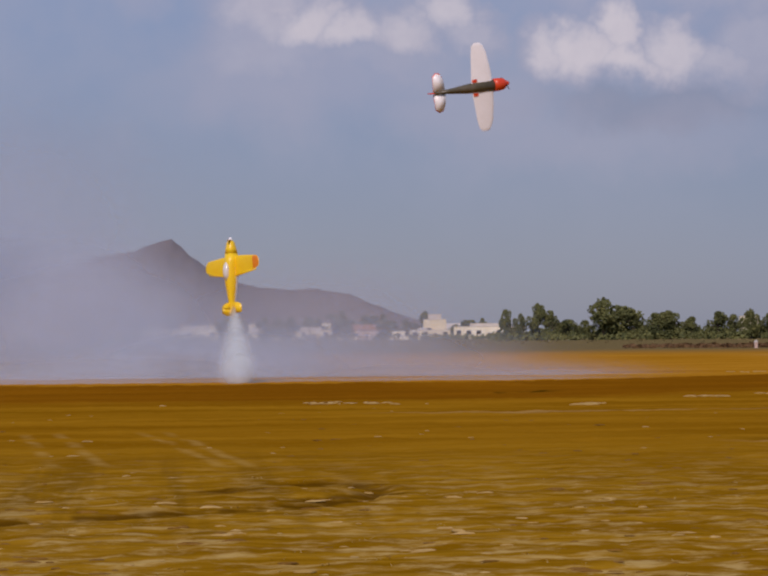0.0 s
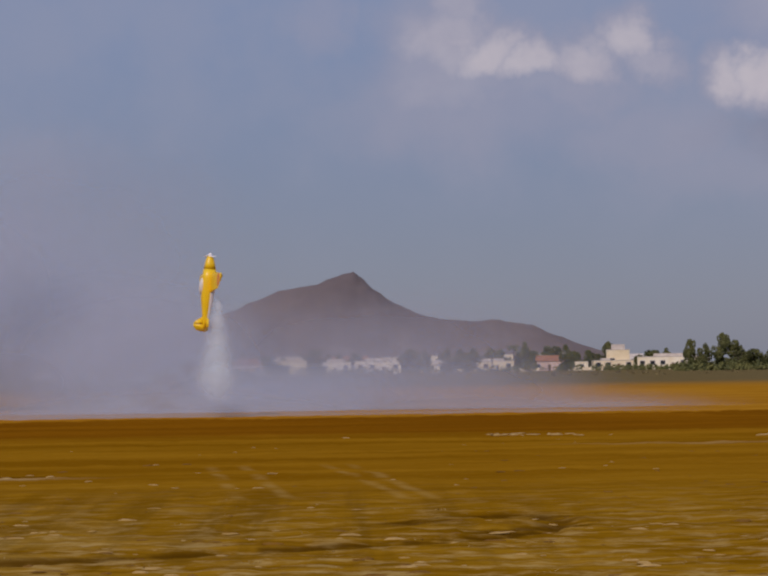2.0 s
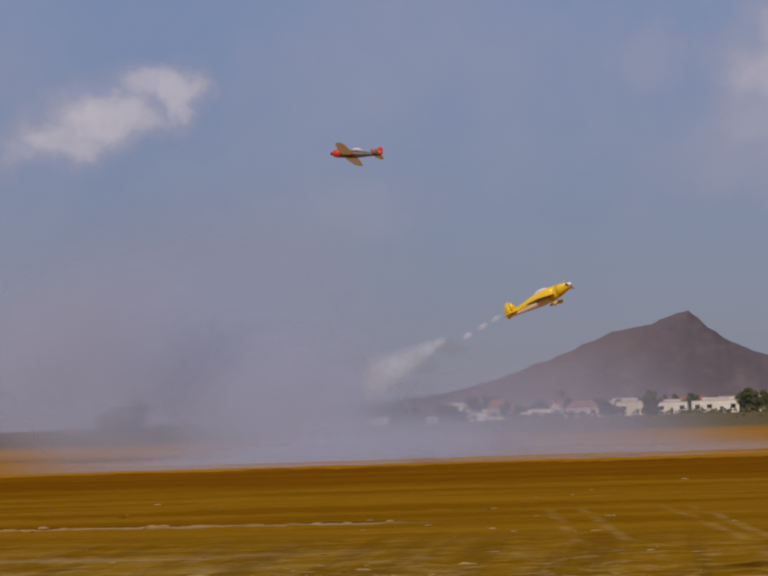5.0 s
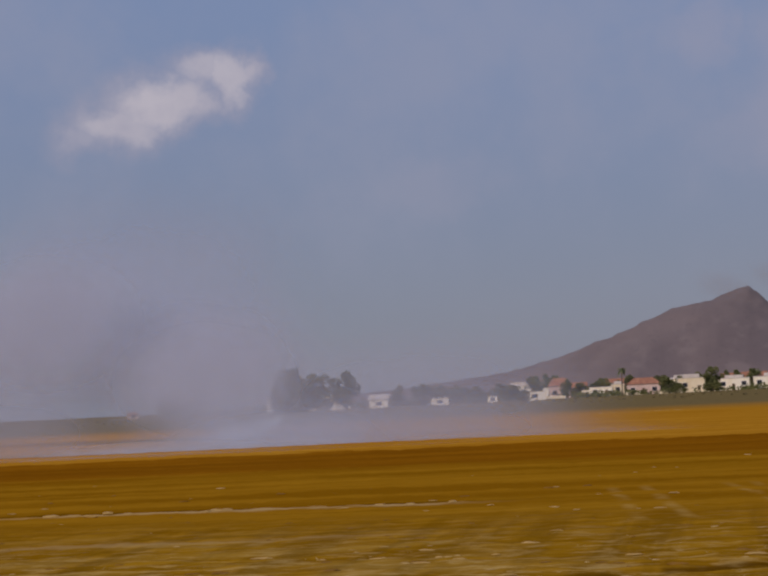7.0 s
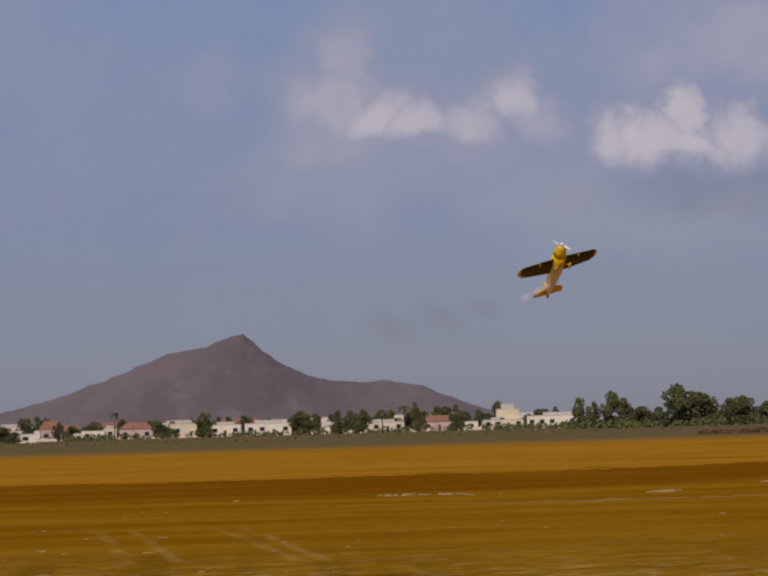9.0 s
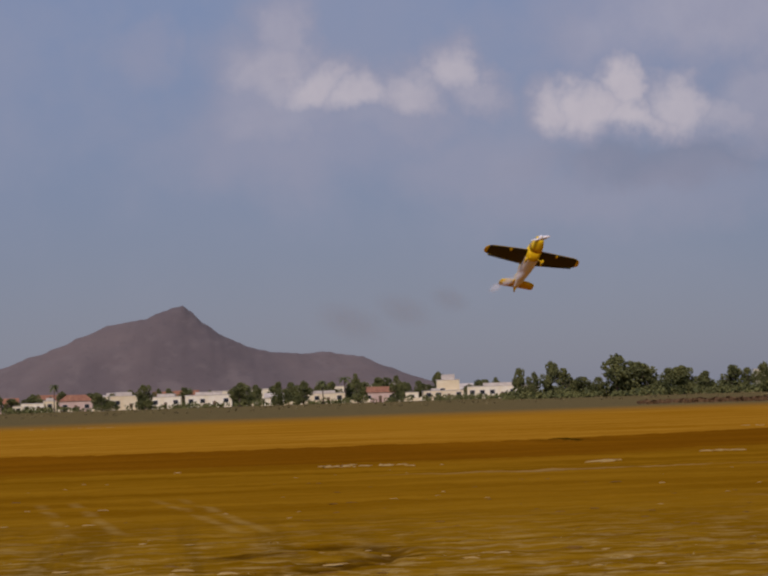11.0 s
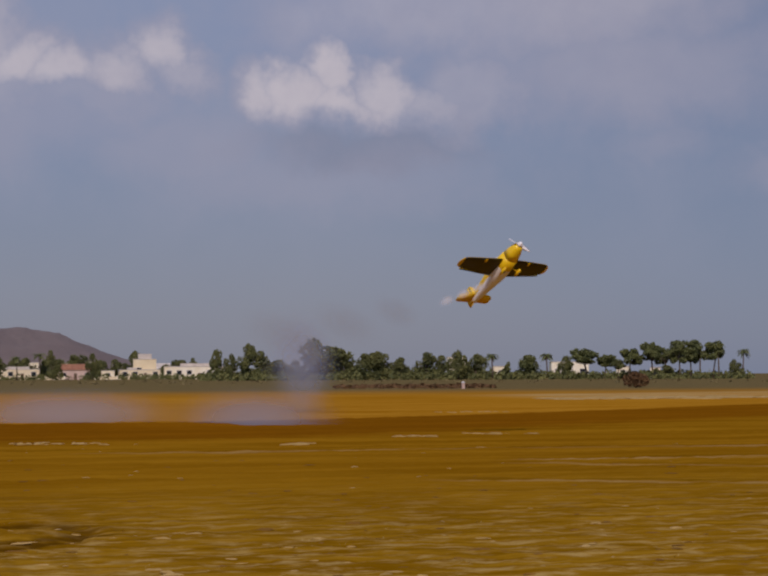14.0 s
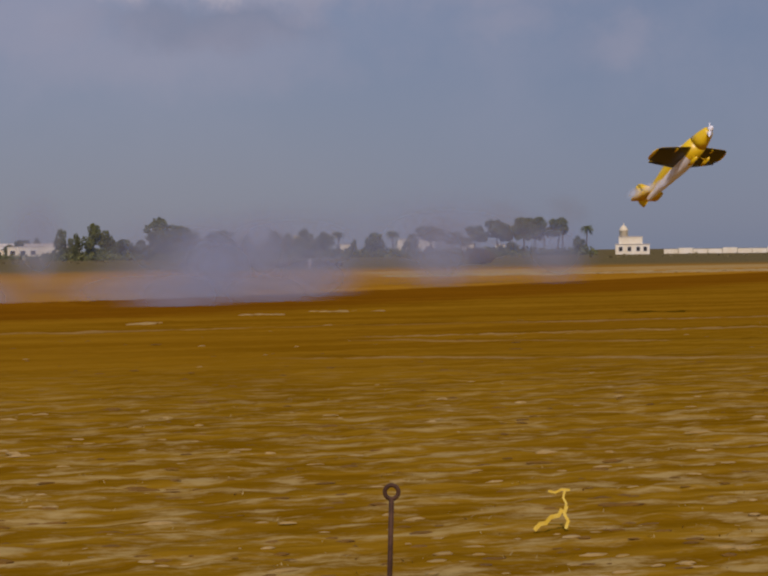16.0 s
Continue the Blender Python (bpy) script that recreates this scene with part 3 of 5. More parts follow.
BROAD_TREES_EAST = [  # bearing, distance, top, width
    (9.74, 480, 5.6, 2.7), (10.2, 480, 7.8, 3.8), (10.63, 480, 6.2, 4.6), (11.08, 480, 4.2, 4.2),
    (11.52, 480, 4.0, 3.4), (12.04, 480, 9.0, 8.0), (12.54, 480, 7.0, 6.9), (12.93, 480, 4.6, 4.6),
    (13.46, 480, 5.6, 4.6), (13.86, 480, 5.6, 5.0), (14.38, 480, 4.3, 3.4), (13.8, 480, 5.9, 5.0),
    (14.46, 480, 4.6, 3.8), (15.17, 480, 5.8, 4.6), (15.58, 480, 5.1, 3.0), (16.05, 480, 6.2, 3.8),
    (16.53, 480, 5.3, 4.2), (17.42, 480, 3.5, 2.1), (17.99, 480, 5.1, 4.6), (19.05, 480, 4.8, 3.4),
    (23.63, 480, 3.8, 2.6), (21.75, 480, 2.6, 3.0), (-13.08, 528, 7.5, 3.2), (-12.59, 528, 10.6, 7.5),
]
BROAD_TREES_WEST = [  # bearing, distance, top, width
    (-11.98, 528, 8.8, 7.5), (-11.16, 528, 9.1, 6.2), (-15.25, 528, 7.5, 6.2), (-9.68, 640, 5.4, 5.0),
    (-9.13, 640, 5.1, 4.3), (-8.59, 640, 4.9, 5.0), (-8.11, 640, 4.8, 3.8), (-7.5, 640, 4.2, 3.8),
    (-7.03, 640, 3.5, 2.6), (-6.27, 528, 2.2, 3.0),
    (-15.8, 528, 6.2, 5.0), (-16.23, 528, 5.0, 2.6), (-15.77, 528, 4.2, 3.8), (-12.56, 528, 9.3, 6.2),
]
rng_t = random.Random(23)
BROAD_TREES_BEHIND = [(-9.2 + 0.46 * i + rng_t.uniform(-0.2, 0.2), 722, rng_t.uniform(3.8, 6.3), rng_t.uniform(3.5, 6.5)) for i in range(40)]      # a belt behind the first houses
BROAD_TREES = BROAD_TREES_NEAR_HOUSES + BROAD_TREES_EAST + BROAD_TREES_WEST + BROAD_TREES_BEHIND
PALMS = [  # bearing, distance, top, width
    (-3.53, 656, 8.8, 2.2), (0.2, 656, 6.2, 1.6), (3.88, 656, 7.4, 2.6), (4.49, 656, 9.1, 3.2),
    (17.01, 480, 6.1, 2.2), (18.52, 480, 6.1, 2.2), (23.22, 480, 8.3, 2.2), (23.86, 480, 7.0, 2.1),
]
PINES = [  # bearing, distance, top, width
    (19.63, 480, 6.1, 5.8), (20.74, 480, 6.2, 4.2), (20.47, 480, 4.3, 3.0), (21.42, 480, 7.4, 4.6),
    (22.16, 480, 8.0, 4.6), (22.7, 480, 8.6, 4.2), (20.1, 480, 4.8, 4.0), (21.8, 480, 6.4, 4.2), (22.45, 480, 7.0, 4.0), (23.05, 480, 7.6, 4.0), (18.05, 480, 4.6, 4.0),
]


STYLES = {  # wall, roof, roof shape, label
    "low_white": ("white_wall", "flat_roof", "flat", "low white rendered house with a flat roof among bushes"),
    "flat_white": ("white_wall", "flat_roof", "stepped", "long white flat-roofed villa with a parapet"),
    "far_white": ("white_wall", "flat_roof", "flat", "white house half hidden behind the trees"),
    "red_roof": ("pink_wall", "tile_roof", "hip", "pinkish house with a red clay-tiled roof"),
    "gable_white": ("white_wall", "flat_roof", "gable", "small white gabled house beside dark trees"),
    "cream": ("cream_wall", "flat_roof", "stepped", "cream rendered house with a stepped flat roof"),
    "pink": ("pink_wall", "tile_roof", "gable", "pinkish house with a low tiled gable"),
    "shack": ("white_wall", "flat_roof", "flat", "small whitish hut at the field's edge"),
}


def build_house(az, r, w, top, style):
    wall, roof, shape, label = STYLES[style]
    x, y, z = spot(az, r)
    h = max(1.6, top - z)
    house = thing("house" if style != "shack" else "hut", label, "house" if style != "shack" else "hut", "houses beyond the field", pose(x, y, z, 0, 0, -az + random.uniform(-9, 9)))
    d = max(2.0, min(9.0, w * 0.7))
    wh = h if shape in ("flat", "stepped") else h * 0.62
    b = bmesh.new()
    box(b, -w / 2, w / 2, -d / 2, d / 2, -0.6, wh * (0.78 if shape == "stepped" else 1.0))
    part("wall", b, M[wall], house, smooth=False)
    b = bmesh.new()
    if shape == "flat":
        box(b, -w / 2 - 0.12, w / 2 + 0.12, -d / 2 - 0.12, d / 2 + 0.12, wh, wh + 0.18, 0.04)
    elif shape == "stepped":
        box(b, -w / 2 - 0.12, w / 2 + 0.12, -d / 2 - 0.12, d / 2 + 0.12, wh * 0.78, wh * 0.78 + 0.2, 0.04)
        box(b, -w * 0.28, w * 0.3, -d * 0.3, d / 2 - 0.3, wh * 0.78 + 0.2, wh)
    else:
        e = w / 2 + 0.3
        ridge = e * 0.55 if shape == "hip" else e
        vs = [b.verts.new(p) for p in ((-e, -d / 2 - 0.3, wh), (e, -d / 2 - 0.3, wh), (e, d / 2 + 0.3, wh), (-e, d / 2 + 0.3, wh), (-ridge, 0, h), (ridge, 0, h))]
        for f in ((0, 1, 5, 4), (2, 3, 4, 5), (1, 2, 5), (3, 0, 4), (3, 2, 1, 0)):
            b.faces.new([vs[i] for i in f])
    part("roof", b, M[roof], house, smooth=False)
    n = max(1, int(w // 3.2))
    sill = max(0.3, wh * 0.3)
    for i in range(n):
        cx = -w / 2 + w * (i + 0.5) / n
        door_here = i == n // 2 and n > 1
        b = bmesh.new()
        if door_here:
            box(b, cx - 0.5, cx + 0.5, -d / 2 - 0.06, -d / 2 + 0.05, 0, min(2.1, wh * 0.7), 0.02)
            part("door", b, M["door"], house, smooth=False)
            continue
        ww, hh = min(0.75, w * 0.2), min(1.3, wh * 0.42)
        box(b, cx - ww - 0.08, cx + ww + 0.08, -d / 2 - 0.05, -d / 2 + 0.05, sill - 0.08, sill + hh + 0.08, 0.02)
        win = part("window", b, M["frame"], house, smooth=False)
        b = bmesh.new()
        box(b, cx - ww, cx + ww, -d / 2 - 0.075, -d / 2 + 0.02, sill, sill + hh)
        part("pane", b, M["pane"], win, smooth=False)
    return house


for row in HOUSES:
    build_house(*row)
rng_h = random.Random(17)
for i in range(17):      # second row, showing between the first
    build_house(-6.4 + i * 0.95 + rng_h.uniform(-0.25, 0.25), 745, rng_h.uniform(5, 11), rng_h.uniform(3.6, 5.4), rng_h.choice(("low_white", "cream", "flat_white", "low_white", "gable_white", "pink")))


def garden_wall(az, w, h):
    """Low rendered wall with posts, in front of a house."""
    x, y, z = spot(az, 668)
    t = thing("garden_wall", "low whitish garden wall before the houses", "wall", "garden walls", pose(x, y, z, 0, 0, -az))
    b = bmesh.new()
    box(b, -w / 2, w / 2, -0.12, 0.12, -0.4, h, 0.02)
    part("panel", b, M["cream_wall"], t, smooth=False)
    for k in (-1, 0, 1):
        b = bmesh.new()
        box(b, k * w / 2 - 0.22, k * w / 2 + 0.22, -0.2, 0.2, -0.4, h + 0.3, 0.03)
        part("pillar", b, M["white_wall"], t, smooth=False)


for az, w, h in ((-5.5, 9, 0.9), (-3.4, 8, 0.8), (-2.2, 7, 0.9), (-1.2, 8, 0.7), (2.0, 6, 0.8), (3.0, 7, 0.9), (4.9, 6, 0.9), (6.3, 7, 1.0), (9.9, 6, 0.8)):
    garden_wall(az, w, h)


def build_tower_house():
    """White house with a stepped roof and a slim tower, at the edge of the trees."""
    x, y, z = spot(25.1, 480)
    h = thing("tower_house", "whitish building with a slim domed tower", "house", "houses beyond the field", pose(x, y, z, 0, 0, -25))
    b = bmesh.new()
    box(b, -3.6, 4.2, -3, 3, -0.5, 2.3)
    box(b, -2.8, 2.6, -2.4, 2.6, 2.3, 4.0)
    part("wall", b, M["white_wall"], h, smooth=False)
    b = bmesh.new()
    rings = [[(-1.7 + q * math.cos(a), q * math.sin(a), zz) for a in (2 * math.pi * k / 10 for k in range(10))]
             for q, zz in ((1.0, 4.0), (0.95, 5.4), (1.1, 5.5), (1.0, 5.8), (0.6, 6.4), (0.12, 6.8), (0.05, 7.3))]
    part("tower", loft(b, rings), M["cream_wall"], h)
    b = bmesh.new()
    box(b, -3.75, 4.35, -3.15, 3.15, 2.3, 2.45, 0.03)
    box(b, -2.9, 2.7, -2.5, 2.7, 4.0, 4.15, 0.03)
    part("roof", b, M["flat_roof"], h, smooth=False)
    for cx in (-2.4, -0.4, 1.6, 3.2):
        b = bmesh.new()
        box(b, cx - 0.45, cx + 0.45, -3.06, -2.9, 0.7, 1.8, 0.02)
        win = part("window", b, M["frame"], h, smooth=False)
        b = bmesh.new()
        box(b, cx - 0.38, cx + 0.38, -3.08, -2.95, 0.77, 1.73)
        part("pane", b, M["pane"], win, smooth=False)
    # long low white wall beside it
    x, y, z = spot(28.4, 500)
    b = bmesh.new()
    for i in range(12):
        box(b, -21 + i * 3.5, -17.6 + i * 3.5, -0.15, 0.15, -0.5, 1.1 + 0.25 * (i % 3 == 1), 0.03)
    w = link("boundary_wall", b, M["white_wall"], False)
    w.matrix_basis = pose(x, y, z, 0, 0, -28.4)
    tagged(w, "long low white boundary wall beyond the field", "wall")


build_tower_house()


# ---- trees ----
def leaf_cloud(bm, blobs, count, size, rng):
    """Small bent leaf clumps strewn through uneven blobs (centre, radii)."""
    for _ in range(count):
        c, rad = blobs[rng.randrange(len(blobs))]
        while True:
            p = Vector((rng.uniform(-1, 1), rng.uniform(-1, 1), rng.uniform(-1, 1)))
            if 0.2 < p.length < 1:
                break
        p = p * (p.length ** -0.35)
        p = Vector((c[0] + p.x * rad[0], c[1] + p.y * rad[1], c[2] + p.z * rad[2]))
        u = Vector((rng.gauss(0, 1), rng.gauss(0, 1), rng.gauss(0, 0.6))).normalized()
        v = u.orthogonal().normalized()
        w = u.cross(v)
        s = size * rng.uniform(0.5, 1.3)
        q = [bm.verts.new(p + s * k) for k in (v, w * 0.7, -v * 0.9, -w * 0.8, u * 0.5)]
        for i in range(4):
            bm.faces.new((q[i], q[(i + 1) % 4], q[4]))


def broad_tree(seed):
    """A unit tree, 1 m high and about 0.9 m wide."""
    rng = random.Random(seed)
    t = thing("tree", "", "tree")
    b = bmesh.new()
    lean = rng.uniform(-0.05, 0.05)
    tube(b, [(0, 0, -0.08), (lean * 0.4, 0, 0.15), (lean, 0.01, 0.4), (lean * 1.2, 0, 0.6)], [0.045, 0.035, 0.026, 0.012], 7)
    for k in range(5):
        a = 2 * math.pi * k / 5 + rng.uniform(-0.4, 0.4)
        z0 = rng.uniform(0.2, 0.4)
        tube(b, [(lean * 0.8, 0, z0), (0.16 * math.cos(a), 0.16 * math.sin(a), z0 + 0.16), (0.29 * math.cos(a), 0.29 * math.sin(a), z0 + rng.uniform(0.24, 0.36))], [0.018, 0.012, 0.004], 5)
    part("trunk", b, M["bark"], t)
    b = bmesh.new()
    blobs = []
    for k in range(13):
        a = rng.uniform(0, 2 * math.pi)
        q = rng.uniform(0.05, 0.32)
        zz = rng.uniform(0.12, 0.82)
        s = rng.uniform(0.16, 0.26) * (1.15 - 0.45 * zz)
        blobs.append(((q * math.cos(a) * (1.25 - 0.6 * zz), q * math.sin(a), zz), (s * 1.15, s, s * 0.85)))
    blobs.append(((rng.uniform(-0.1, 0.1), 0, 0.86), (0.13, 0.13, 0.12)))
    leaf_cloud(b, blobs, 1500, 0.042, rng)
    part("crown", b, M["leaf"], t, smooth=False)
    return t


def palm_tree(seed):
    """A unit palm, 1 m high."""
    rng = random.Random(seed)
    t = thing("palm_tree", "", "palm")
    b = bmesh.new()
    le = rng.uniform(-0.04, 0.04)
    tube(b, [(0, 0, -0.06), (le * 0.3, 0, 0.3), (le * 0.7, 0, 0.55), (le, 0, 0.8)], [0.03, 0.022, 0.02, 0.022], 7)
    part("trunk", b, M["bark"], t)
    b = bmesh.new()
    for k in range(34):
        a, up = rng.uniform(0, 2 * math.pi), rng.uniform(-0.7, 1.0)
        ln = rng.uniform(0.16, 0.24)
        pts = []
        for s in range(6):
            f = s / 5
            pts.append(Vector((le + math.cos(a) * ln * f, math.sin(a) * ln * f, 0.82 + up * 0.17 * f - 0.14 * f * f)))
        side = Vector((-math.sin(a), math.cos(a), 0))
        va = [b.verts.new(p + side * 0.03 * math.sin(math.pi * (0.12 + 0.85 * i / 5)) + Vector((0, 0, -0.012))) for i, p in enumerate(pts)]
        vb = [b.verts.new(p) for p in pts]
        vc = [b.verts.new(p - side * 0.03 * math.sin(math.pi * (0.12 + 0.85 * i / 5)) + Vector((0, 0, -0.012))) for i, p in enumerate(pts)]
        for i in range(5):
            b.faces.new((va[i], va[i + 1], vb[i + 1], vb[i]))
            b.faces.new((vb[i], vb[i + 1], vc[i + 1], vc[i]))
    part("fronds", b, M["palm_leaf"], t, smooth=False)
    return t


def pine_tree(seed):
    """A unit umbrella-crowned tree, 1 m high, with a bare stem."""
    rng = random.Random(seed)
    t = thing("pine_tree", "", "tree")
    b = bmesh.new()
    le = rng.uniform(-0.08, 0.08)
    tube(b, [(0, 0, -0.06), (le * 0.4, 0, 0.25), (le, 0, 0.5), (le * 1.2, 0, 0.72)], [0.028, 0.022, 0.018, 0.01], 7)
    for k in range(6):
        a = 2 * math.pi * k / 6 + rng.uniform(-0.4, 0.4)
        tube(b, [(le * 0.9, 0, 0.48), (le + 0.1 * math.cos(a), 0.1 * math.sin(a), 0.62), (le + 0.22 * math.cos(a), 0.2 * math.sin(a), 0.72)], [0.012, 0.008, 0.003], 5)
    part("trunk", b, M["bark"], t)
    b = bmesh.new()
    blobs = [((le + rng.uniform(-0.22, 0.22), rng.uniform(-0.2, 0.2), rng.uniform(0.54, 0.9)), (rng.uniform(0.1, 0.16), rng.uniform(0.1, 0.16), rng.uniform(0.07, 0.12))) for _ in range(12)]
    leaf_cloud(b, blobs, 1300, 0.04, rng)
    part("crown", b, M["palm_leaf"], t, smooth=False)
    return t


def plant_all():
    kinds = {"broad": [broad_tree(s) for s in (11, 12, 13, 14, 15)], "palm": [palm_tree(s) for s in (21, 22, 23)], "pine": [pine_tree(s) for s in (31, 32, 33)]}
    labels = {"broad": ("dark green bushy tree at the field's far edge", "trees beyond the field"),
              "palm": ("slim palm with a tufted head among the houses", "palms beyond the field"),
              "pine": ("flat-topped green tree on a bare stem", "umbrella trees beyond the field")}
    rng = random.Random(5)
    for kind, rows_ in (("broad", BROAD_TREES), ("palm", PALMS), ("pine", PINES)):
        used = set()
        for i, (az, r, top, w) in enumerate(rows_):
            if r == 656 and i % 2:
                r = 716
            x, y, z = spot(az, r)
            h = max(1.5, top - z)
            src = kinds[kind][i % len(kinds[kind])]
            base_w = 0.85 if kind == "broad" else 0.42 if kind == "palm" else 0.6
            sx = max(0.5 * h, min(2.2 * h, w / base_w)) * (1.35 if kind == "broad" else 1.5 if kind == "palm" else 1.15)
            ob = src if src not in used else copy_thing(src, Matrix())
            used.add(src)
            ob.matrix_basis = Matrix.LocRotScale((x, y, z), Euler((0, 0, rng.uniform(0, 6.28))), (sx, sx, h * 1.04))
            lab, grp = labels[kind]
            if kind == "broad" and h < 4.5:
                lab = "low dark green tree beside the pale houses"
            elif kind == "broad" and h > 9:
                lab = "tall dark green tree with a broad crown"
            tagged(ob, lab, "palm" if kind == "palm" else "tree", grp)


plant_all()


def scrub_line(name, rows_, mat, label, seed, size):
    """Low scrub in one belt: leaf clumps over uneven mounds."""
    rng = random.Random(seed)
    b = bmesh.new()
    for az0, az1, r0, r1, hgt, count in rows_:
        for _ in range(count):
            az, r = rng.uniform(az0, az1), rng.uniform(r0, r1)
            x, y, z = spot(az, r)
            h = hgt * rng.uniform(0.35, 1.1)
            leaf_cloud(b, [((x, y, z + h * 0.4), (h * rng.uniform(0.8, 2.2), h, h * 0.55))], 26, size * rng.uniform(0.7, 1.2), rng)
    tagged(link(name, b, mat, False), label, "scrub", kind="stuff")


scrub_line("hedge_scrub", [(-16, 9.3, 730, 790, 3.2, 330), (-16, 9.3, 660, 682, 2.1, 230), (9, 24, 470, 500, 2.2, 300), (9.4, 17, 490, 520, 3.6, 120)], M["leaf"], "dark green hedges and shrubs in front of the houses", 41, 0.5)
scrub_line("dry_scrub", [(12.5, 17.0, 190, 212, 0.2, 160)], M["dry_leaf"], "low dry brownish scrub beyond the bare strip", 42, 0.3)
scrub_line("green_scrub", [(-20, 30, 290, 600, 0.16, 600)], M["weed"], "low olive-green weeds beyond the bare strip", 43, 0.28)


def brown_bush():
    rng = random.Random(77)
    t = thing("dry_bush", "rounded reddish-brown dry bush at the field's edge", "bush", m=pose(*spot(20.95, 190)))
    b = bmesh.new()
    for k in range(7):
        a = k * 0.9
        tube(b, [(0, 0, -0.1), (0.3 * math.cos(a), 0.3 * math.sin(a), 0.5), (0.8 * math.cos(a), 0.6 * math.sin(a), 1.0)], [0.05, 0.03, 0.01], 5)
    part("stems", b, M["bark"], t)
    b = bmesh.new()
    leaf_cloud(b, [((-0.5, 0, 0.7), (0.8, 0.7, 0.6)), ((0.5, 0, 0.65), (0.8, 0.7, 0.6)), ((0, 0.1, 1.05), (0.7, 0.6, 0.45))], 700, 0.14, rng)
    part("crown", b, M["dry_leaf"], t, smooth=False)


brown_bush()


def marker_post():
    t = thing("marker_post", "short pale marker post at the edge of the strip", "post", m=pose(*spot(16.18, 186)))
    b = bmesh.new()
    box(b, -0.13, 0.13, -0.12, 0.12, -0.2, 0.5, 0.03)
    part("shaft", b, M["pink_wall"], t, smooth=False)
    b = bmesh.new()
    rings = [[(q * math.cos(a), q * math.sin(a), zz) for a in (2 * math.pi * k / 8 for k in range(8))] for q, zz in ((0.16, 0.5), (0.16, 0.58), (0.04, 0.7))]
    part("cap", loft(b, rings), M["frame"], t, smooth=False)


marker_post()


# ---- the field's surface ----
def strew(name, spots, mat, label, category, seed):
    """Flattened lumps of earth or stone, one joined mesh."""
    rng = random.Random(seed)
    verts, faces = [], []
    for x, y, sx, sy, sz in spots:
        z = ground_z(x, y) + relief(x, y)
        n = 6
        base = len(verts)
        ph = rng.uniform(0, 6.28)
        for q, hz in ((1.0, -0.25), (0.92, 0.35), (0.5, 0.9)):
            for k in range(n):
                a = ph + 2 * math.pi * k / n
                jit = rng.uniform(0.75, 1.2)
                verts.append((x + sx * q * jit * math.cos(a), y + sy * q * jit * math.sin(a), z + sz * hz * rng.uniform(0.8, 1.2)))
        for lv in range(2):
            for k in range(n):
                faces.append((base + lv * n + k, base + lv * n + (k + 1) % n, base + (lv + 1) * n + (k + 1) % n, base + (lv + 1) * n + k))
        faces.append(tuple(base + 2 * n + k for k in range(n)))
    me = bpy.data.meshes.new(name)
    me.from_pydata(verts, [], faces)
    me.materials.append(mat)
    tagged(new(name, me), label, category, kind="stuff")


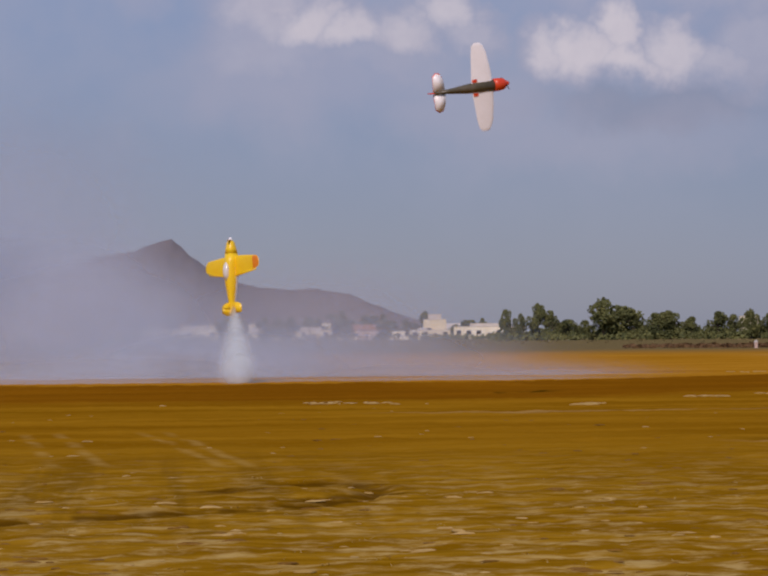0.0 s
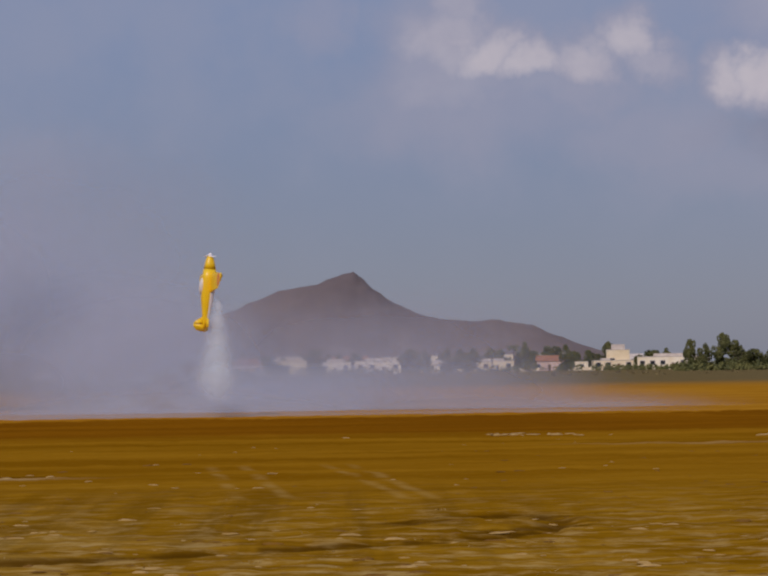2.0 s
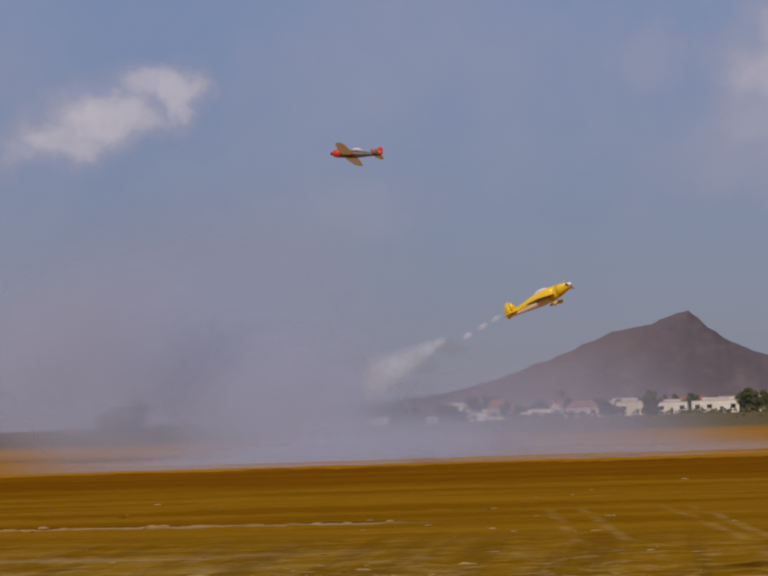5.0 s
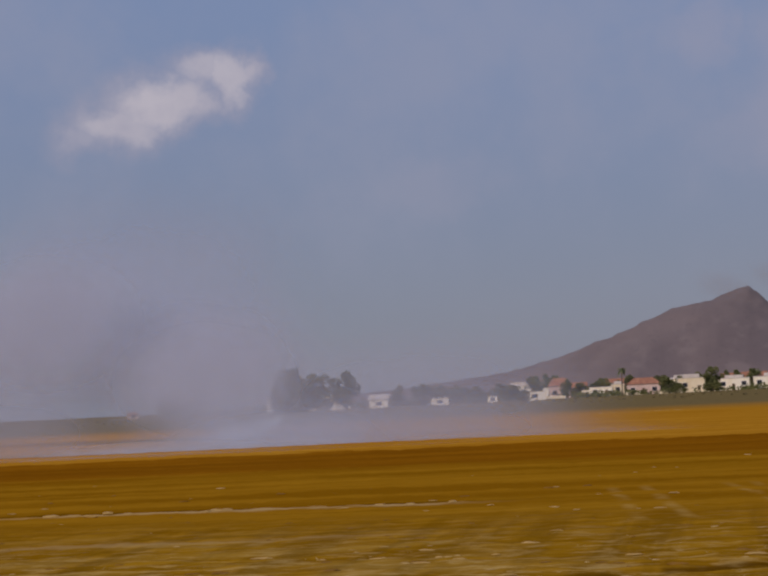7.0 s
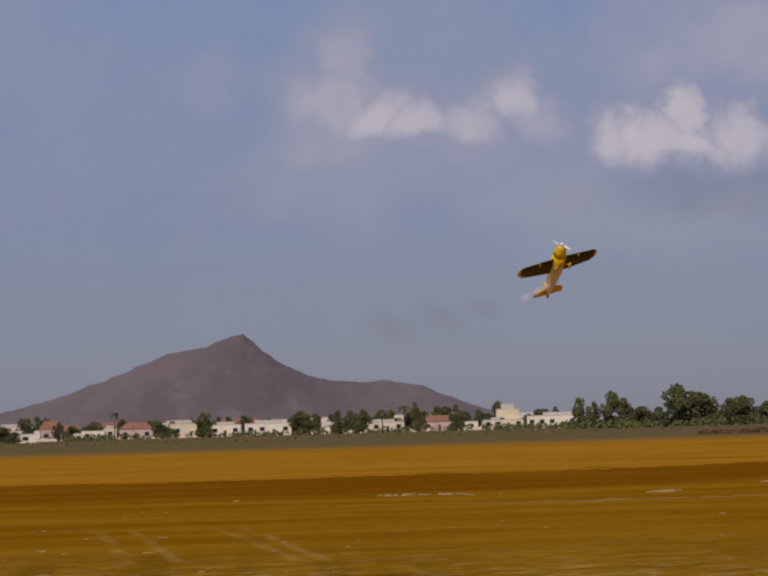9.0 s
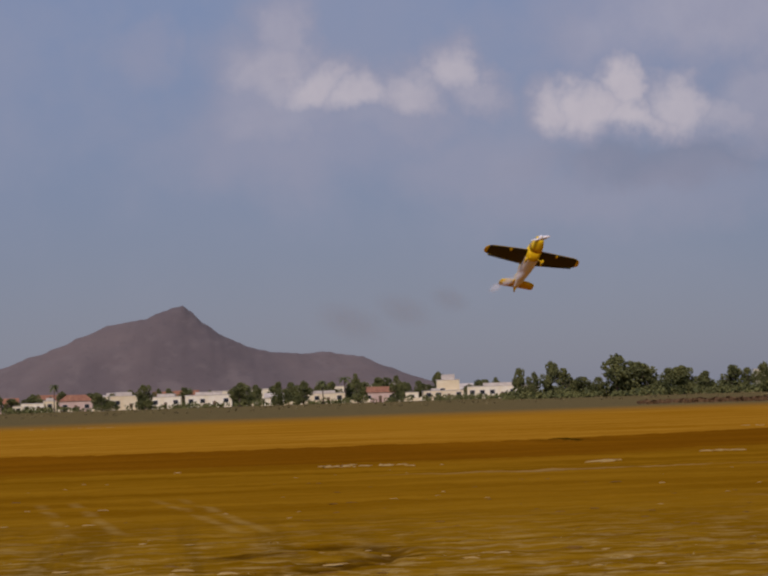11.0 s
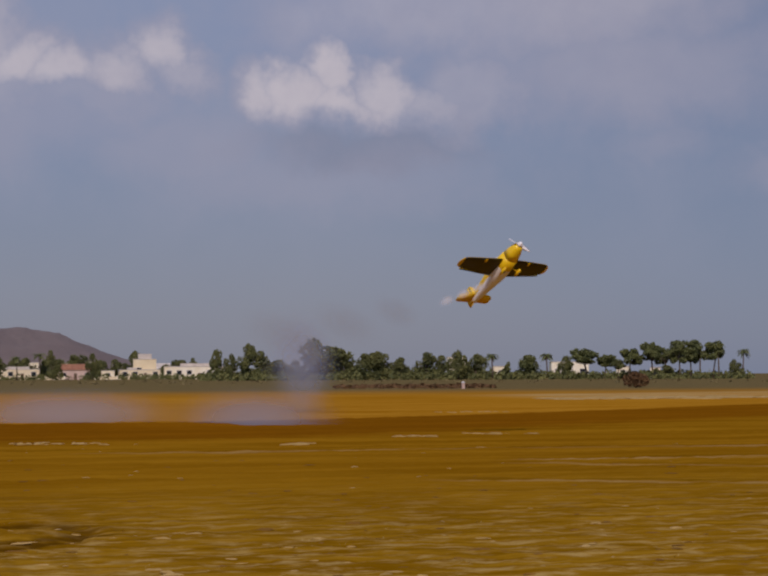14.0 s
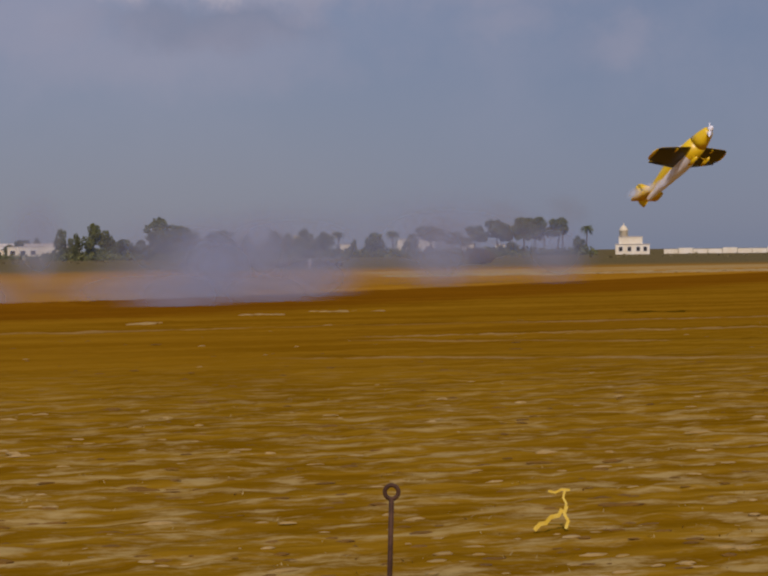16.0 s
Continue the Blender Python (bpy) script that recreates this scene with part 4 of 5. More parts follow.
def field_litter():
    rng = random.Random(9)

    def wedge(r0, r1, n, power=1.0):
        out = []
        for _ in range(n):
            r = r0 * (r1 / r0) ** (rng.random() ** power)
            a = radians(rng.uniform(-25, 31))
            out.append((r * math.sin(a), r * math.cos(a), r))
        return out
    pale, dark = [], []
    for x, y, r in wedge(8.5, 46, 560, 1.7):
        if noise.noise((x * 0.3, y * 0.5, 2.0)) < -0.12 and rng.random() < 0.8:
            continue
        s = rng.choice((0.012, 0.018, 0.025, 0.04)) * (0.7 + r / 80)
        pale.append((x, y, s * rng.uniform(1.0, 2.6), s, s * rng.uniform(0.15, 0.32)))
    for x, y, r in wedge(8.5, 40, 480, 1.4):
        s = rng.choice((0.015, 0.025, 0.035)) * (0.7 + r / 80)
        dark.append((x, y, s * rng.uniform(1.2, 3.0), s, s * rng.uniform(0.2, 0.4)))
    for _ in range(18):      # stony rim of an old furrow
        x = rng.uniform(-14, -4)
        pale.append((x, 30.3 - 0.03 * x + rng.gauss(0, 0.25), rng.uniform(0.05, 0.16), 0.06, rng.uniform(0.012, 0.03)))
    for x0, y0, w in ((3.8, 45.7, 1.0), (9.0, 44.0, 0.5), (22, 76, 1.6), (-6.0, 135, 2.6), (12.5, 47, 0.6), (15.5, 50, 0.8)):
        for _ in range(16):
            pale.append((x0 + rng.gauss(0, w * 0.5), y0 + rng.gauss(0, w * 0.25), rng.uniform(0.06, 0.2), 0.08, rng.uniform(0.012, 0.03)))
    for _ in range(420):      # dry rim of the bare strip, and the pale track on its far side
        x = rng.uniform(36, 76)
        pale.append((x, 108 + 0.12 * (x - 40) + rng.gauss(0, 1.6), rng.uniform(0.3, 1.0), 0.4, rng.uniform(0.03, 0.08)))
    for x, y, r in wedge(8.5, 22, 450, 1.0):      # flat crumbs close by
        s = rng.uniform(0.015, 0.04)
        (pale if noise.noise((x * 0.8, y * 1.6, 6.0)) > -0.05 else dark).append((x, y, s * rng.uniform(1.5, 3.6), s * 0.9, s * rng.uniform(0.3, 0.5)))
    strew("pale_clods", pale, M["clod"], "pale dry clods and stones strewn over the field", "clods", 1)
    strew("dark_clods", dark, M["dark_clod"], "dark brown lumps of turned earth on the field", "clods", 2)
    # stubble and weeds near the camera
    verts, faces = [], []
    for x, y, r in wedge(8.0, 24, 350, 1.2):
        z = relief(x, y)
        for _ in range(5):
            a, h, w = rng.uniform(0, 6.28), rng.uniform(0.006, 0.02), rng.uniform(0.004, 0.009)
            dx, dy = math.cos(a), math.sin(a)
            i = len(verts)
            px, py = x + rng.gauss(0, 0.05), y + rng.gauss(0, 0.05)
            verts += [(px - dy * w, py + dx * w, z - 0.01), (px + dy * w, py - dx * w, z - 0.01), (px + dx * h * 3, py + dy * h * 3, z + h)]
            faces.append((i, i + 1, i + 2))
    me = bpy.data.meshes.new("stubble")
    me.from_pydata(verts, [], faces)
    me.materials.append(M["straw"])
    tagged(new("stubble", me), "short dry stubble and weeds on the ploughed field", "stubble", kind="stuff")


field_litter()


def ring_stake():
    """A rusty iron stake with an eye on top, by the camera."""
    r = 6.6
    x, y = r * math.sin(radians(18.2)), r * math.cos(radians(18.2))
    z0 = relief(x, y)
    t = thing("ring_stake", "rusty iron stake with a round eye, stuck in the field", "stake", m=pose(x, y, z0, 0, 1.5, -18))
    top = 1.6 - r * math.tan(radians(6.97)) - z0
    b = bmesh.new()
    tube(b, [(0, 0, -0.25), (0.004, 0, 0.3), (-0.002, 0, 0.55), (0, 0, top)], [0.0085, 0.009, 0.0085, 0.0085], 10)
    part("shaft", b, M["rust"], t)
    b = bmesh.new()
    rr = 0.022
    ring = [[(( rr + 0.007 * math.cos(v)) * math.cos(u), 0.007 * math.sin(v), top + rr + (rr + 0.007 * math.cos(v)) * math.sin(u)) for v in (2 * math.pi * k / 8 for k in range(8))]
            for u in (2 * math.pi * i / 24 + 0.6 for i in range(25))]
    part("eye", loft(b, ring, True, False), M["rust"], t)


ring_stake()


def tape_strip():
    """Crumpled yellow marking tape on the ground."""
    x, y = 4.51, 10.58
    t = thing("marking_tape", "crumpled yellow plastic tape lying on the field", "tape", m=pose(x, y, relief(x, y) + 0.02))

    def ribbon(name, pts, w):
        b = bmesh.new()
        va, vb, vc = [], [], []
        for i, p in enumerate(pts):
            p = Vector(p)
            d = (Vector(pts[min(i + 1, len(pts) - 1)]) - Vector(pts[max(i - 1, 0)])).normalized()
            s = d.cross(Vector((0, -1, 0.2))).normalized() * w
            va.append(b.verts.new(p + s))
            vb.append(b.verts.new(p - s))
            vc.append(b.verts.new(p - s * 0.2 + Vector((0, 0.006, 0.004))))
        for i in range(len(pts) - 1):
            b.faces.new((va[i], va[i + 1], vb[i + 1], vb[i]))
            b.faces.new((vb[i], vb[i + 1], vc[i + 1], vc[i]))
            b.faces.new((vc[i], vc[i + 1], va[i + 1], va[i]))
        part(name, b, M["tape"], t, smooth=False)
    ribbon("strip", [(-0.16, 0.0, 0.0), (-0.12, 0.01, 0.03), (-0.09, 0.0, 0.035), (-0.05, 0.02, 0.065), (0.0, 0.03, 0.07), (0.03, 0.05, 0.1)], 0.012)
    ribbon("fold", [(0.02, -0.02, 0.0), (0.045, 0.0, 0.04), (0.03, 0.02, 0.08), (0.05, 0.03, 0.12)], 0.01)
    ribbon("loop", [(0.045, 0.05, 0.09), (0.06, 0.06, 0.13), (0.05, 0.08, 0.16), (0.065, 0.09, 0.2)], 0.007)
    ribbon("tail", [(-0.03, 0.1, 0.2), (0.01, 0.1, 0.19), (0.05, 0.1, 0.205), (0.1, 0.1, 0.2)], 0.007)


tape_strip()


# ---- aeroplanes: x to the right wing, y to the nose, z up ----
def oval(y, w, zt, zb, n=20, sq=0.8):
    pts = []
    for k in range(n):
        a = 2 * math.pi * k / n
        cx, cz = math.cos(a), math.sin(a)
        px = math.copysign(abs(cx) ** sq, cx) * w
        pz = math.copysign(abs(cz) ** sq, cz)
        pts.append((px, y, (zt + zb) / 2 + pz * (zt - zb) / 2))
    return pts


def aerofoil(x, le, chord, z, thick, n=9):
    up, lo = [], []
    for k in range(n):
        f = 0.5 - 0.5 * math.cos(math.pi * k / (n - 1))
        th = thick * chord * 2.6 * (0.2969 * f ** 0.5 - 0.126 * f - 0.3516 * f ** 2 + 0.2843 * f ** 3 - 0.1015 * f ** 4) * 1.9
        up.append((x, le - f * chord, z + th))
        lo.append((x, le - f * chord, z - th))
    return up, lo


def half_wing(side, stations, thick, upper):
    """One skin (upper or lower) of a half wing from root to tip."""
    b = bmesh.new()
    rings = []
    for x, le, ch, z in stations:
        u, l = aerofoil(side * x, le, ch, z, thick)
        rings.append(u if upper else l)
    loft(b, rings, False, False)
    bmesh.ops.recalc_face_normals(b, faces=b.faces)
    return b


def flat_fin(outline, axis, t0):
    """A thin tapered fin from an outline in y and the other axis ('x' or 'z')."""
    b = bmesh.new()
    def pt(p, s):
        return (p[1], p[0], s) if axis == "x" else (s, p[0], p[1])
    a = [b.verts.new(pt(p, t0)) for p in outline]
    c = [b.verts.new(pt(p, -t0)) for p in outline]
    n = len(outline)
    b.faces.new(a)
    b.faces.new(list(reversed(c)))
    for i in range(n):
        b.faces.new((a[i], c[i], c[(i + 1) % n], a[(i + 1) % n]))
    bmesh.ops.recalc_face_normals(b, faces=b.faces)
    bmesh.ops.bevel(b, geom=[e for e in b.edges if len(e.link_faces) == 2], offset=t0 * 0.6, segments=2, affect="EDGES")
    return b


def propeller(parent, y, r, mat, spin_mat):
    hub = bmesh.new()
    loft(hub, [oval(yy, q, q, -q, 14, 1.0) for yy, q in ((-0.01, 0.07), (0.04, 0.065), (0.08, 0.046), (0.11, 0.012))])
    prop = part("propeller", hub, spin_mat, parent, "white spinner")
    prop.matrix_basis = pose(0, y, 0)
    for k in (0, 1):
        b = bmesh.new()
        rings = []
        for f in (0.08, 0.3, 0.6, 0.9, 1.0):
            w = 0.05 * math.sin(math.pi * min(1.0, 0.2 + f * 0.75)) + 0.006
            tw = radians(42 - 28 * f)
            s = 1 if k == 0 else -1
            rings.append([(s * w * c * math.cos(tw), w * c * math.sin(tw) + 0.008 * d, s * r * f) for c, d in ((-1, 0), (0, 1), (1, 0), (0, -1))])
        part("blade", loft(b, rings), mat, prop)
    return prop


def yellow_plane():
    t = thing("yellow_aeroplane", "airborne yellow aerobatic model aeroplane with black wing undersides", "model aeroplane")
    b = bmesh.new()
    secs = [(0.99, 0.085, 0.085, -0.085), (0.93, 0.12, 0.115, -0.125), (0.75, 0.165, 0.155, -0.175), (0.58, 0.19, 0.18, -0.21)]
    part("cowl", loft(b, [oval(*s) for s in secs]), M["yellow"], t)
    b = bmesh.new()
    body = [(0.575, 0.192, 0.183, -0.212), (0.3, 0.2, 0.22, -0.23), (0.0, 0.2, 0.24, -0.23), (-0.35, 0.18, 0.22, -0.18), (-0.8, 0.12, 0.16, -0.12), (-1.2, 0.06, 0.11, -0.06), (-1.36, 0.03, 0.09, -0.03)]
    part("fuselage", loft(b, [oval(*s) for s in body]), M["yellow"], t)
    b = bmesh.new()     # white belly panel behind the wing, 5 mm proud
    bell = []
    for y, w, zt, zb in [(0.25, 0.205, 0.225, -0.238), (-0.1, 0.2, 0.24, -0.225), (-0.35, 0.185, 0.22, -0.188), (-0.8, 0.125, 0.16, -0.128), (-1.2, 0.065, 0.11, -0.066)]:
        bell.append([p for p in oval(y, w, zt, zb, 40) if p[2] <= (zt + zb) / 2])
    k = min(len(r_) for r_ in bell)
    part("belly_panel", loft(b, [r_[:k] for r_ in bell], False, False), M["white"], t, "white belly panel")
    b = bmesh.new()
    can = [(0.3, 0.02, 0.23, 0.2), (0.2, 0.1, 0.28, 0.15), (0.05, 0.13, 0.31, 0.14), (-0.12, 0.11, 0.3, 0.14), (-0.3, 0.03, 0.23, 0.16)]
    part("canopy", loft(b, [oval(y, w, zt, zb, 16, 1.0) for y, w, zt, zb in can]), M["canopy"], t, "pale tinted canopy")
    st = [(0.12, 0.5, 0.62, -0.04), (0.45, 0.49, 0.58, -0.04), (0.85, 0.46, 0.5, -0.035), (1.18, 0.43, 0.42, -0.03), (1.29, 0.38, 0.33, -0.03), (1.345, 0.3, 0.2, -0.03), (1.36, 0.22, 0.06, -0.03)]
    under = [(0.2, 0.494, 0.605, -0.044), (0.45, 0.485, 0.57, -0.044), (0.85, 0.455, 0.49, -0.04), (1.16, 0.428, 0.415, -0.036), (1.26, 0.4, 0.36, -0.036)]
    for side in (1, -1):
        wing = part("wing", half_wing(side, st, 0.09, True), M["yellow"], t)
        part("underside", half_wing(side, st, 0.09, False), M["yellow"], wing)
        part("black_panel", half_wing(side, under, 0.098, False), M["black"], wing, "black panel under the wing")
        for x0 in (0.62,):
            strip = [(x, le, ch, z - 0.003) for x, le, ch, z in ((x0, 0.455, 0.2, -0.042), (x0 + 0.07, 0.45, 0.2, -0.042))]
            part("yellow_flash", half_wing(side, strip, 0.27, False), M["yellow"], wing)
        b = bmesh.new()
        a0 = [(0.2, -0.118, 0.05, -0.04), (0.7, -0.055, 0.05, -0.037), (1.2, 0.002, 0.045, -0.03)]
        rings = []
        for x, le, ch, z in a0:
            rings.append([(side * x, le, z + 0.012), (side * x, le - ch, z + 0.002), (side * x, le - ch, z - 0.002), (side * x, le, z - 0.012)])
        ail = part("aileron", loft(b, rings), M["yellow"], wing)
        b = bmesh.new()
        loft(b, [[(p[0], p[1], p[2] - 0.006) for p in r_] for r_ in rings])
        part("black_panel", b, M["black"], ail)
        if side == 1:
            tip = [(1.05, 0.43, 0.42, -0.0285), (1.18, 0.425, 0.4, -0.0265), (1.29, 0.375, 0.31, -0.0265), (1.34, 0.3, 0.18, -0.0275)]
            part("orange_tip", half_wing(side, tip, 0.092, True), M["orange"], wing, "orange patch on the wing tip")
        out = [(-0.98, side * 0.04), (-1.0, side * 0.3), (-1.06, side * 0.46), (-1.14, side * 0.5), (-1.3, side * 0.5), (-1.34, side * 0.44), (-1.33, side * 0.06)]
        tail = part("stabiliser", flat_fin(out, "x", 0.014), M["yellow"], t)
        tail.matrix_basis = pose(0, 0, 0.04)
        # undercarriage
        b = bmesh.new()
        tube(b, [(side * 0.1, 0.36, -0.2), (side * 0.17, 0.365, -0.27), (side * 0.22, 0.37, -0.31)], [0.02, 0.016, 0.012], 8)
        leg = part("undercarriage_leg", b, M["yellow"], t)
        b = bmesh.new()
        loft(b, [[(side * 0.23 + p[0] * 0.8, p[1] * 0.8 + 0.04, p[2] * 0.8 + 0.06) for p in oval(y, w, zt, zb, 12, 1.0)] for y, w, zt, zb in ((0.56, 0.01, -0.47, -0.5), (0.5, 0.045, -0.43, -0.54), (0.4, 0.05, -0.41, -0.55), (0.2, 0.012, -0.45, -0.5))])
        part("wheel_fairing", b, M["yellow"], leg)
        b = bmesh.new()
        tube(b, [(side * 0.23 - 0.014, 0.385, -0.355), (side * 0.23 + 0.014, 0.385, -0.355)], [0.042, 0.042], 14)
        part("wheel", b, M["rubber"], leg)
    part("fin", flat_fin([(-0.95, 0.1), (-1.12, 0.36), (-1.2, 0.42), (-1.22, 0.42), (-1.22, 0.05)], "z", 0.015), M["yellow"], t)
    part("rudder", flat_fin([(-1.225, 0.42), (-1.3, 0.41), (-1.42, 0.3), (-1.46, 0.05), (-1.42, -0.08), (-1.225, -0.05)], "z", 0.012), M["yellow"], t)
    prop = propeller(t, 1.0, 0.31, M["white"], M["white"])
    return t, prop


def white_plane():
    t = thing("green_aeroplane", "airborne dark green model aeroplane with white undersides and red nose", "model aeroplane")
    b = bmesh.new()
    part("cowl", loft(b, [oval(*s, 20, 1.0) for s in ((0.95, 0.09, 0.09, -0.09), (0.9, 0.13, 0.13, -0.13), (0.75, 0.148, 0.148, -0.148), (0.63, 0.145, 0.147, -0.147))]), M["red"], t, "red engine cowl")
    b = bmesh.new()
    body = [(0.625, 0.14, 0.14, -0.14), (0.25, 0.13, 0.14, -0.145), (-0.1, 0.1, 0.12, -0.11), (-0.45, 0.06, 0.09, -0.05), (-0.85, 0.025, 0.07, -0.01)]
    part("fuselage", loft(b, [oval(*s, 20, 1.0) for s in body]), M["olive"], t)
    b = bmesh.new()
    part("canopy", loft(b, [oval(y, w, zt, zb, 14, 1.0) for y, w, zt, zb in ((0.3, 0.02, 0.16, 0.12), (0.2, 0.08, 0.22, 0.1), (0.0, 0.09, 0.24, 0.1), (-0.2, 0.02, 0.16, 0.1))]), M["canopy"], t)
    st = [(0.08, 0.6, 0.54, -0.06), (0.4, 0.585, 0.49, -0.045), (0.75, 0.535, 0.4, -0.03), (0.92, 0.475, 0.3, -0.02), (0.99, 0.405, 0.17, -0.02), (1.0, 0.345, 0.05, -0.02)]
    for side in (1, -1):
        wing = part("wing", half_wing(side, st, 0.09, True), M["green"], t, "dark green upper wing skin")
        part("underside", half_wing(side, st, 0.09, False), M["white"], wing, "white wing underside")
        part("red_band", half_wing(side, [(0.12, 0.21, 0.13, -0.075), (0.19, 0.21, 0.12, -0.072)], 0.09, False), M["red"], wing)
        out = [(-0.56, side * 0.03), (-0.59, side * 0.28), (-0.66, side * 0.42), (-0.76, side * 0.45), (-0.85, side * 0.38), (-0.87, side * 0.03)]
        tail = part("stabiliser", flat_fin(out, "x", 0.01), M["red"], t, "red tailplane")
        tail.matrix_basis = pose(0, 0, 0.04)
        low = part("underside", flat_fin([(y * 0.985 - 0.01, x * 0.95) for y, x in out], "x", 0.005), M["white"], tail, "white tailplane underside")
        low.matrix_basis = pose(0, 0, -0.011)
    part("fin", flat_fin([(-0.6, 0.08), (-0.72, 0.28), (-0.8, 0.32), (-0.9, 0.28), (-0.94, 0.06), (-0.9, -0.03), (-0.84, 0.0)], "z", 0.01), M["red"], t)
    prop = propeller(t, 0.95, 0.22, M["rubber"], M["red"])
    return t, prop


YELLOW, YELLOW_PROP = yellow_plane()
GREEN, GREEN_PROP = white_plane()


# ---- smoke, in rigid pieces that drift ----
def smoke_piece(w, h, mat, label, seed, bulge=0.35):
    """A hollow swelling of smoke, w and h metres from middle to rim."""
    b = bmesh.new()
    n, m = 28, 9
    centre = b.verts.new((0, -bulge * min(w, h), 0))
    prev = None
    for j in range(1, m + 1):
        q = j / m
        ring = []
        for i in range(n):
            a = 2 * math.pi * i / n
            y = -bulge * min(w, h) * (1 - q * q) + 0.25 * bulge * min(w, h) * noise.noise((math.cos(a) * q * 2 + seed, math.sin(a) * q * 2, 0.3))
            ring.append(b.verts.new((w * q * math.cos(a), y, h * q * math.sin(a))))
        for i in range(n):
            if prev is None:
                b.faces.new((centre, ring[i], ring[(i + 1) % n]))
            else:
                b.faces.new((prev[i], ring[i], ring[(i + 1) % n], prev[(i + 1) % n]))
        prev = ring
    ob = link("smoke_puff", b, mat)
    return tagged(ob, label, "smoke", "display smoke") if label else ob


BANK = [  # x, y, z at the start; half width, half height; kind
    (-3, 76.2, 1.2, 8.5, 5.6, "smoke"), (-12, 79.5, 4.6, 9.5, 6.4, "smoke"), (-8, 83.5, 6.0, 15, 8.8, "thin_smoke"), (-15, 86, 3.0, 12, 5.2, "thin_smoke"), (-22, 88.5, 3.6, 14, 6.0, "thin_smoke"),
    (-5, 81.5, 2.4, 9, 5.6, "smoke"),
]
LOW_BANK = [  # the same, close over the strip
    (2, 75.4, 0.1, 8.5, 2.8, "smoke"), (9, 74.6, -0.3, 10, 1.8, "thin_smoke"), (14, 74.2, -0.3, 7.5, 1.2, "thin_smoke"), (-2, 74.3, -0.2, 11.5, 1.7, "smoke"), (-9, 75.2, 1.1, 8, 3.2, "thin_smoke"),
    (7, 76.5, 0.6, 12, 2.5, "thin_smoke"), (5.5, 87, 2.0, 13, 4.3, "thin_smoke"), (0, 67.4, -0.1, 13, 0.85, "thin_smoke"), (10, 67.6, -0.15, 9, 0.7, "thin_smoke"), (-6, 67.9, -0.1, 9, 0.8, "thin_smoke"),
]
LATE = [  # x, y, z once risen; half width, half height; time at which it has rolled out
    (6.2, 66, 0.2, 5.0, 1.2, 13.5), (11.0, 60, 0.15, 3.4, 1.3, 13.95), (16.6, 80, 1.8, 2.0, 3.0, 13.8), (23.4, 80, 1.4, 2.2, 2.6, 14.9), (14.4, 57.5, 0.2, 2.7, 1.5, 15.2),
    (16.6, 60.5, 0.2, 3.2, 1.2, 15.75), (20.0, 66, 0.5, 2.8, 1.7, 15.6), (28.4, 78, 1.2, 2.6, 2.6, 15.8), (34.0, 80, 1.2, 2.8, 2.4, 15.95), (26.0, 90, 1.6, 8.0, 3.0, 15.6),
    (31.0, 85, 1.8, 8.0, 3.3, 16.0), (13.6, 66, 0.2, 5.0, 1.2, 15.9), (18.4, 66, 0.7, 2.3, 2.4, 14.9), (18.2, 68, 0.8, 2.0, 2.6, 14.95), (19.0, 84, 1.4, 6.0, 2.6, 15.95),
]
SMOKE_BANK = thing("smoke_bank", "wide bank of grey-blue smoke rising beyond the strip", "smoke", "display smoke")
LOW_SMOKE = thing("smoke_bank", "low bank of grey-mauve smoke drifting over the strip", "smoke", "display smoke")
for bank, pieces in ((SMOKE_BANK, BANK), (LOW_SMOKE, LOW_BANK)):
    for i, (x, y, z, w, h, k) in enumerate(pieces):
        puff = smoke_piece(w, h, M[k], "", i * 3.1, 0.1)
        puff.parent = bank
        puff.matrix_basis = pose(x, y, z)
LATE_PUFFS = [smoke_piece(w, h, M["blue_smoke"], "thin bluish smoke rolling low over the bare strip", i * 2.3 + 40, 0.08) for i, (x, y, z, w, h, t0) in enumerate(LATE)]
# smoke that the yellow aeroplane sheds: half width, half length, share of the plume's length
PLUME = [(0.28, 0.5, 0.1), (0.46, 0.7, 0.28), (0.66, 0.95, 0.5), (0.86, 1.1, 0.72), (1.05, 1.15, 0.94)]
PLUME_PUFFS = [smoke_piece(w, h, M["plume"], "fresh white smoke streaming behind the yellow aeroplane", i * 5.7 + 80, 0.12) for i, (w, h, s) in enumerate(PLUME)]
# thin wisps that cling to its belly and tail later on
WISPS = [(0.14, 0.3, 0.3), (0.15, 0.32, 0.62), (0.17, 0.3, 1.0)]
WISP_PUFFS = [smoke_piece(w, h, M["wisp"], "thin white wisp of smoke at the yellow aeroplane's tail", i * 4.1 + 60, 0.12) for i, (w, h, s) in enumerate(WISPS)]
# and the brownish haze that hangs behind it
HAZE = [(0.9, 0.55, 1.6, -0.7), (1.3, 0.7, 2.9, -1.1), (1.6, 0.8, 4.4, -1.5)]      # half width, half height, metres behind, metres below
HAZE_PUFFS = [smoke_piece(w, h, M["trail"], "faint brownish exhaust haze hanging behind the yellow aeroplane", i * 3.7 + 30, 0.12) for i, (w, h, dx, dz) in enumerate(HAZE)]
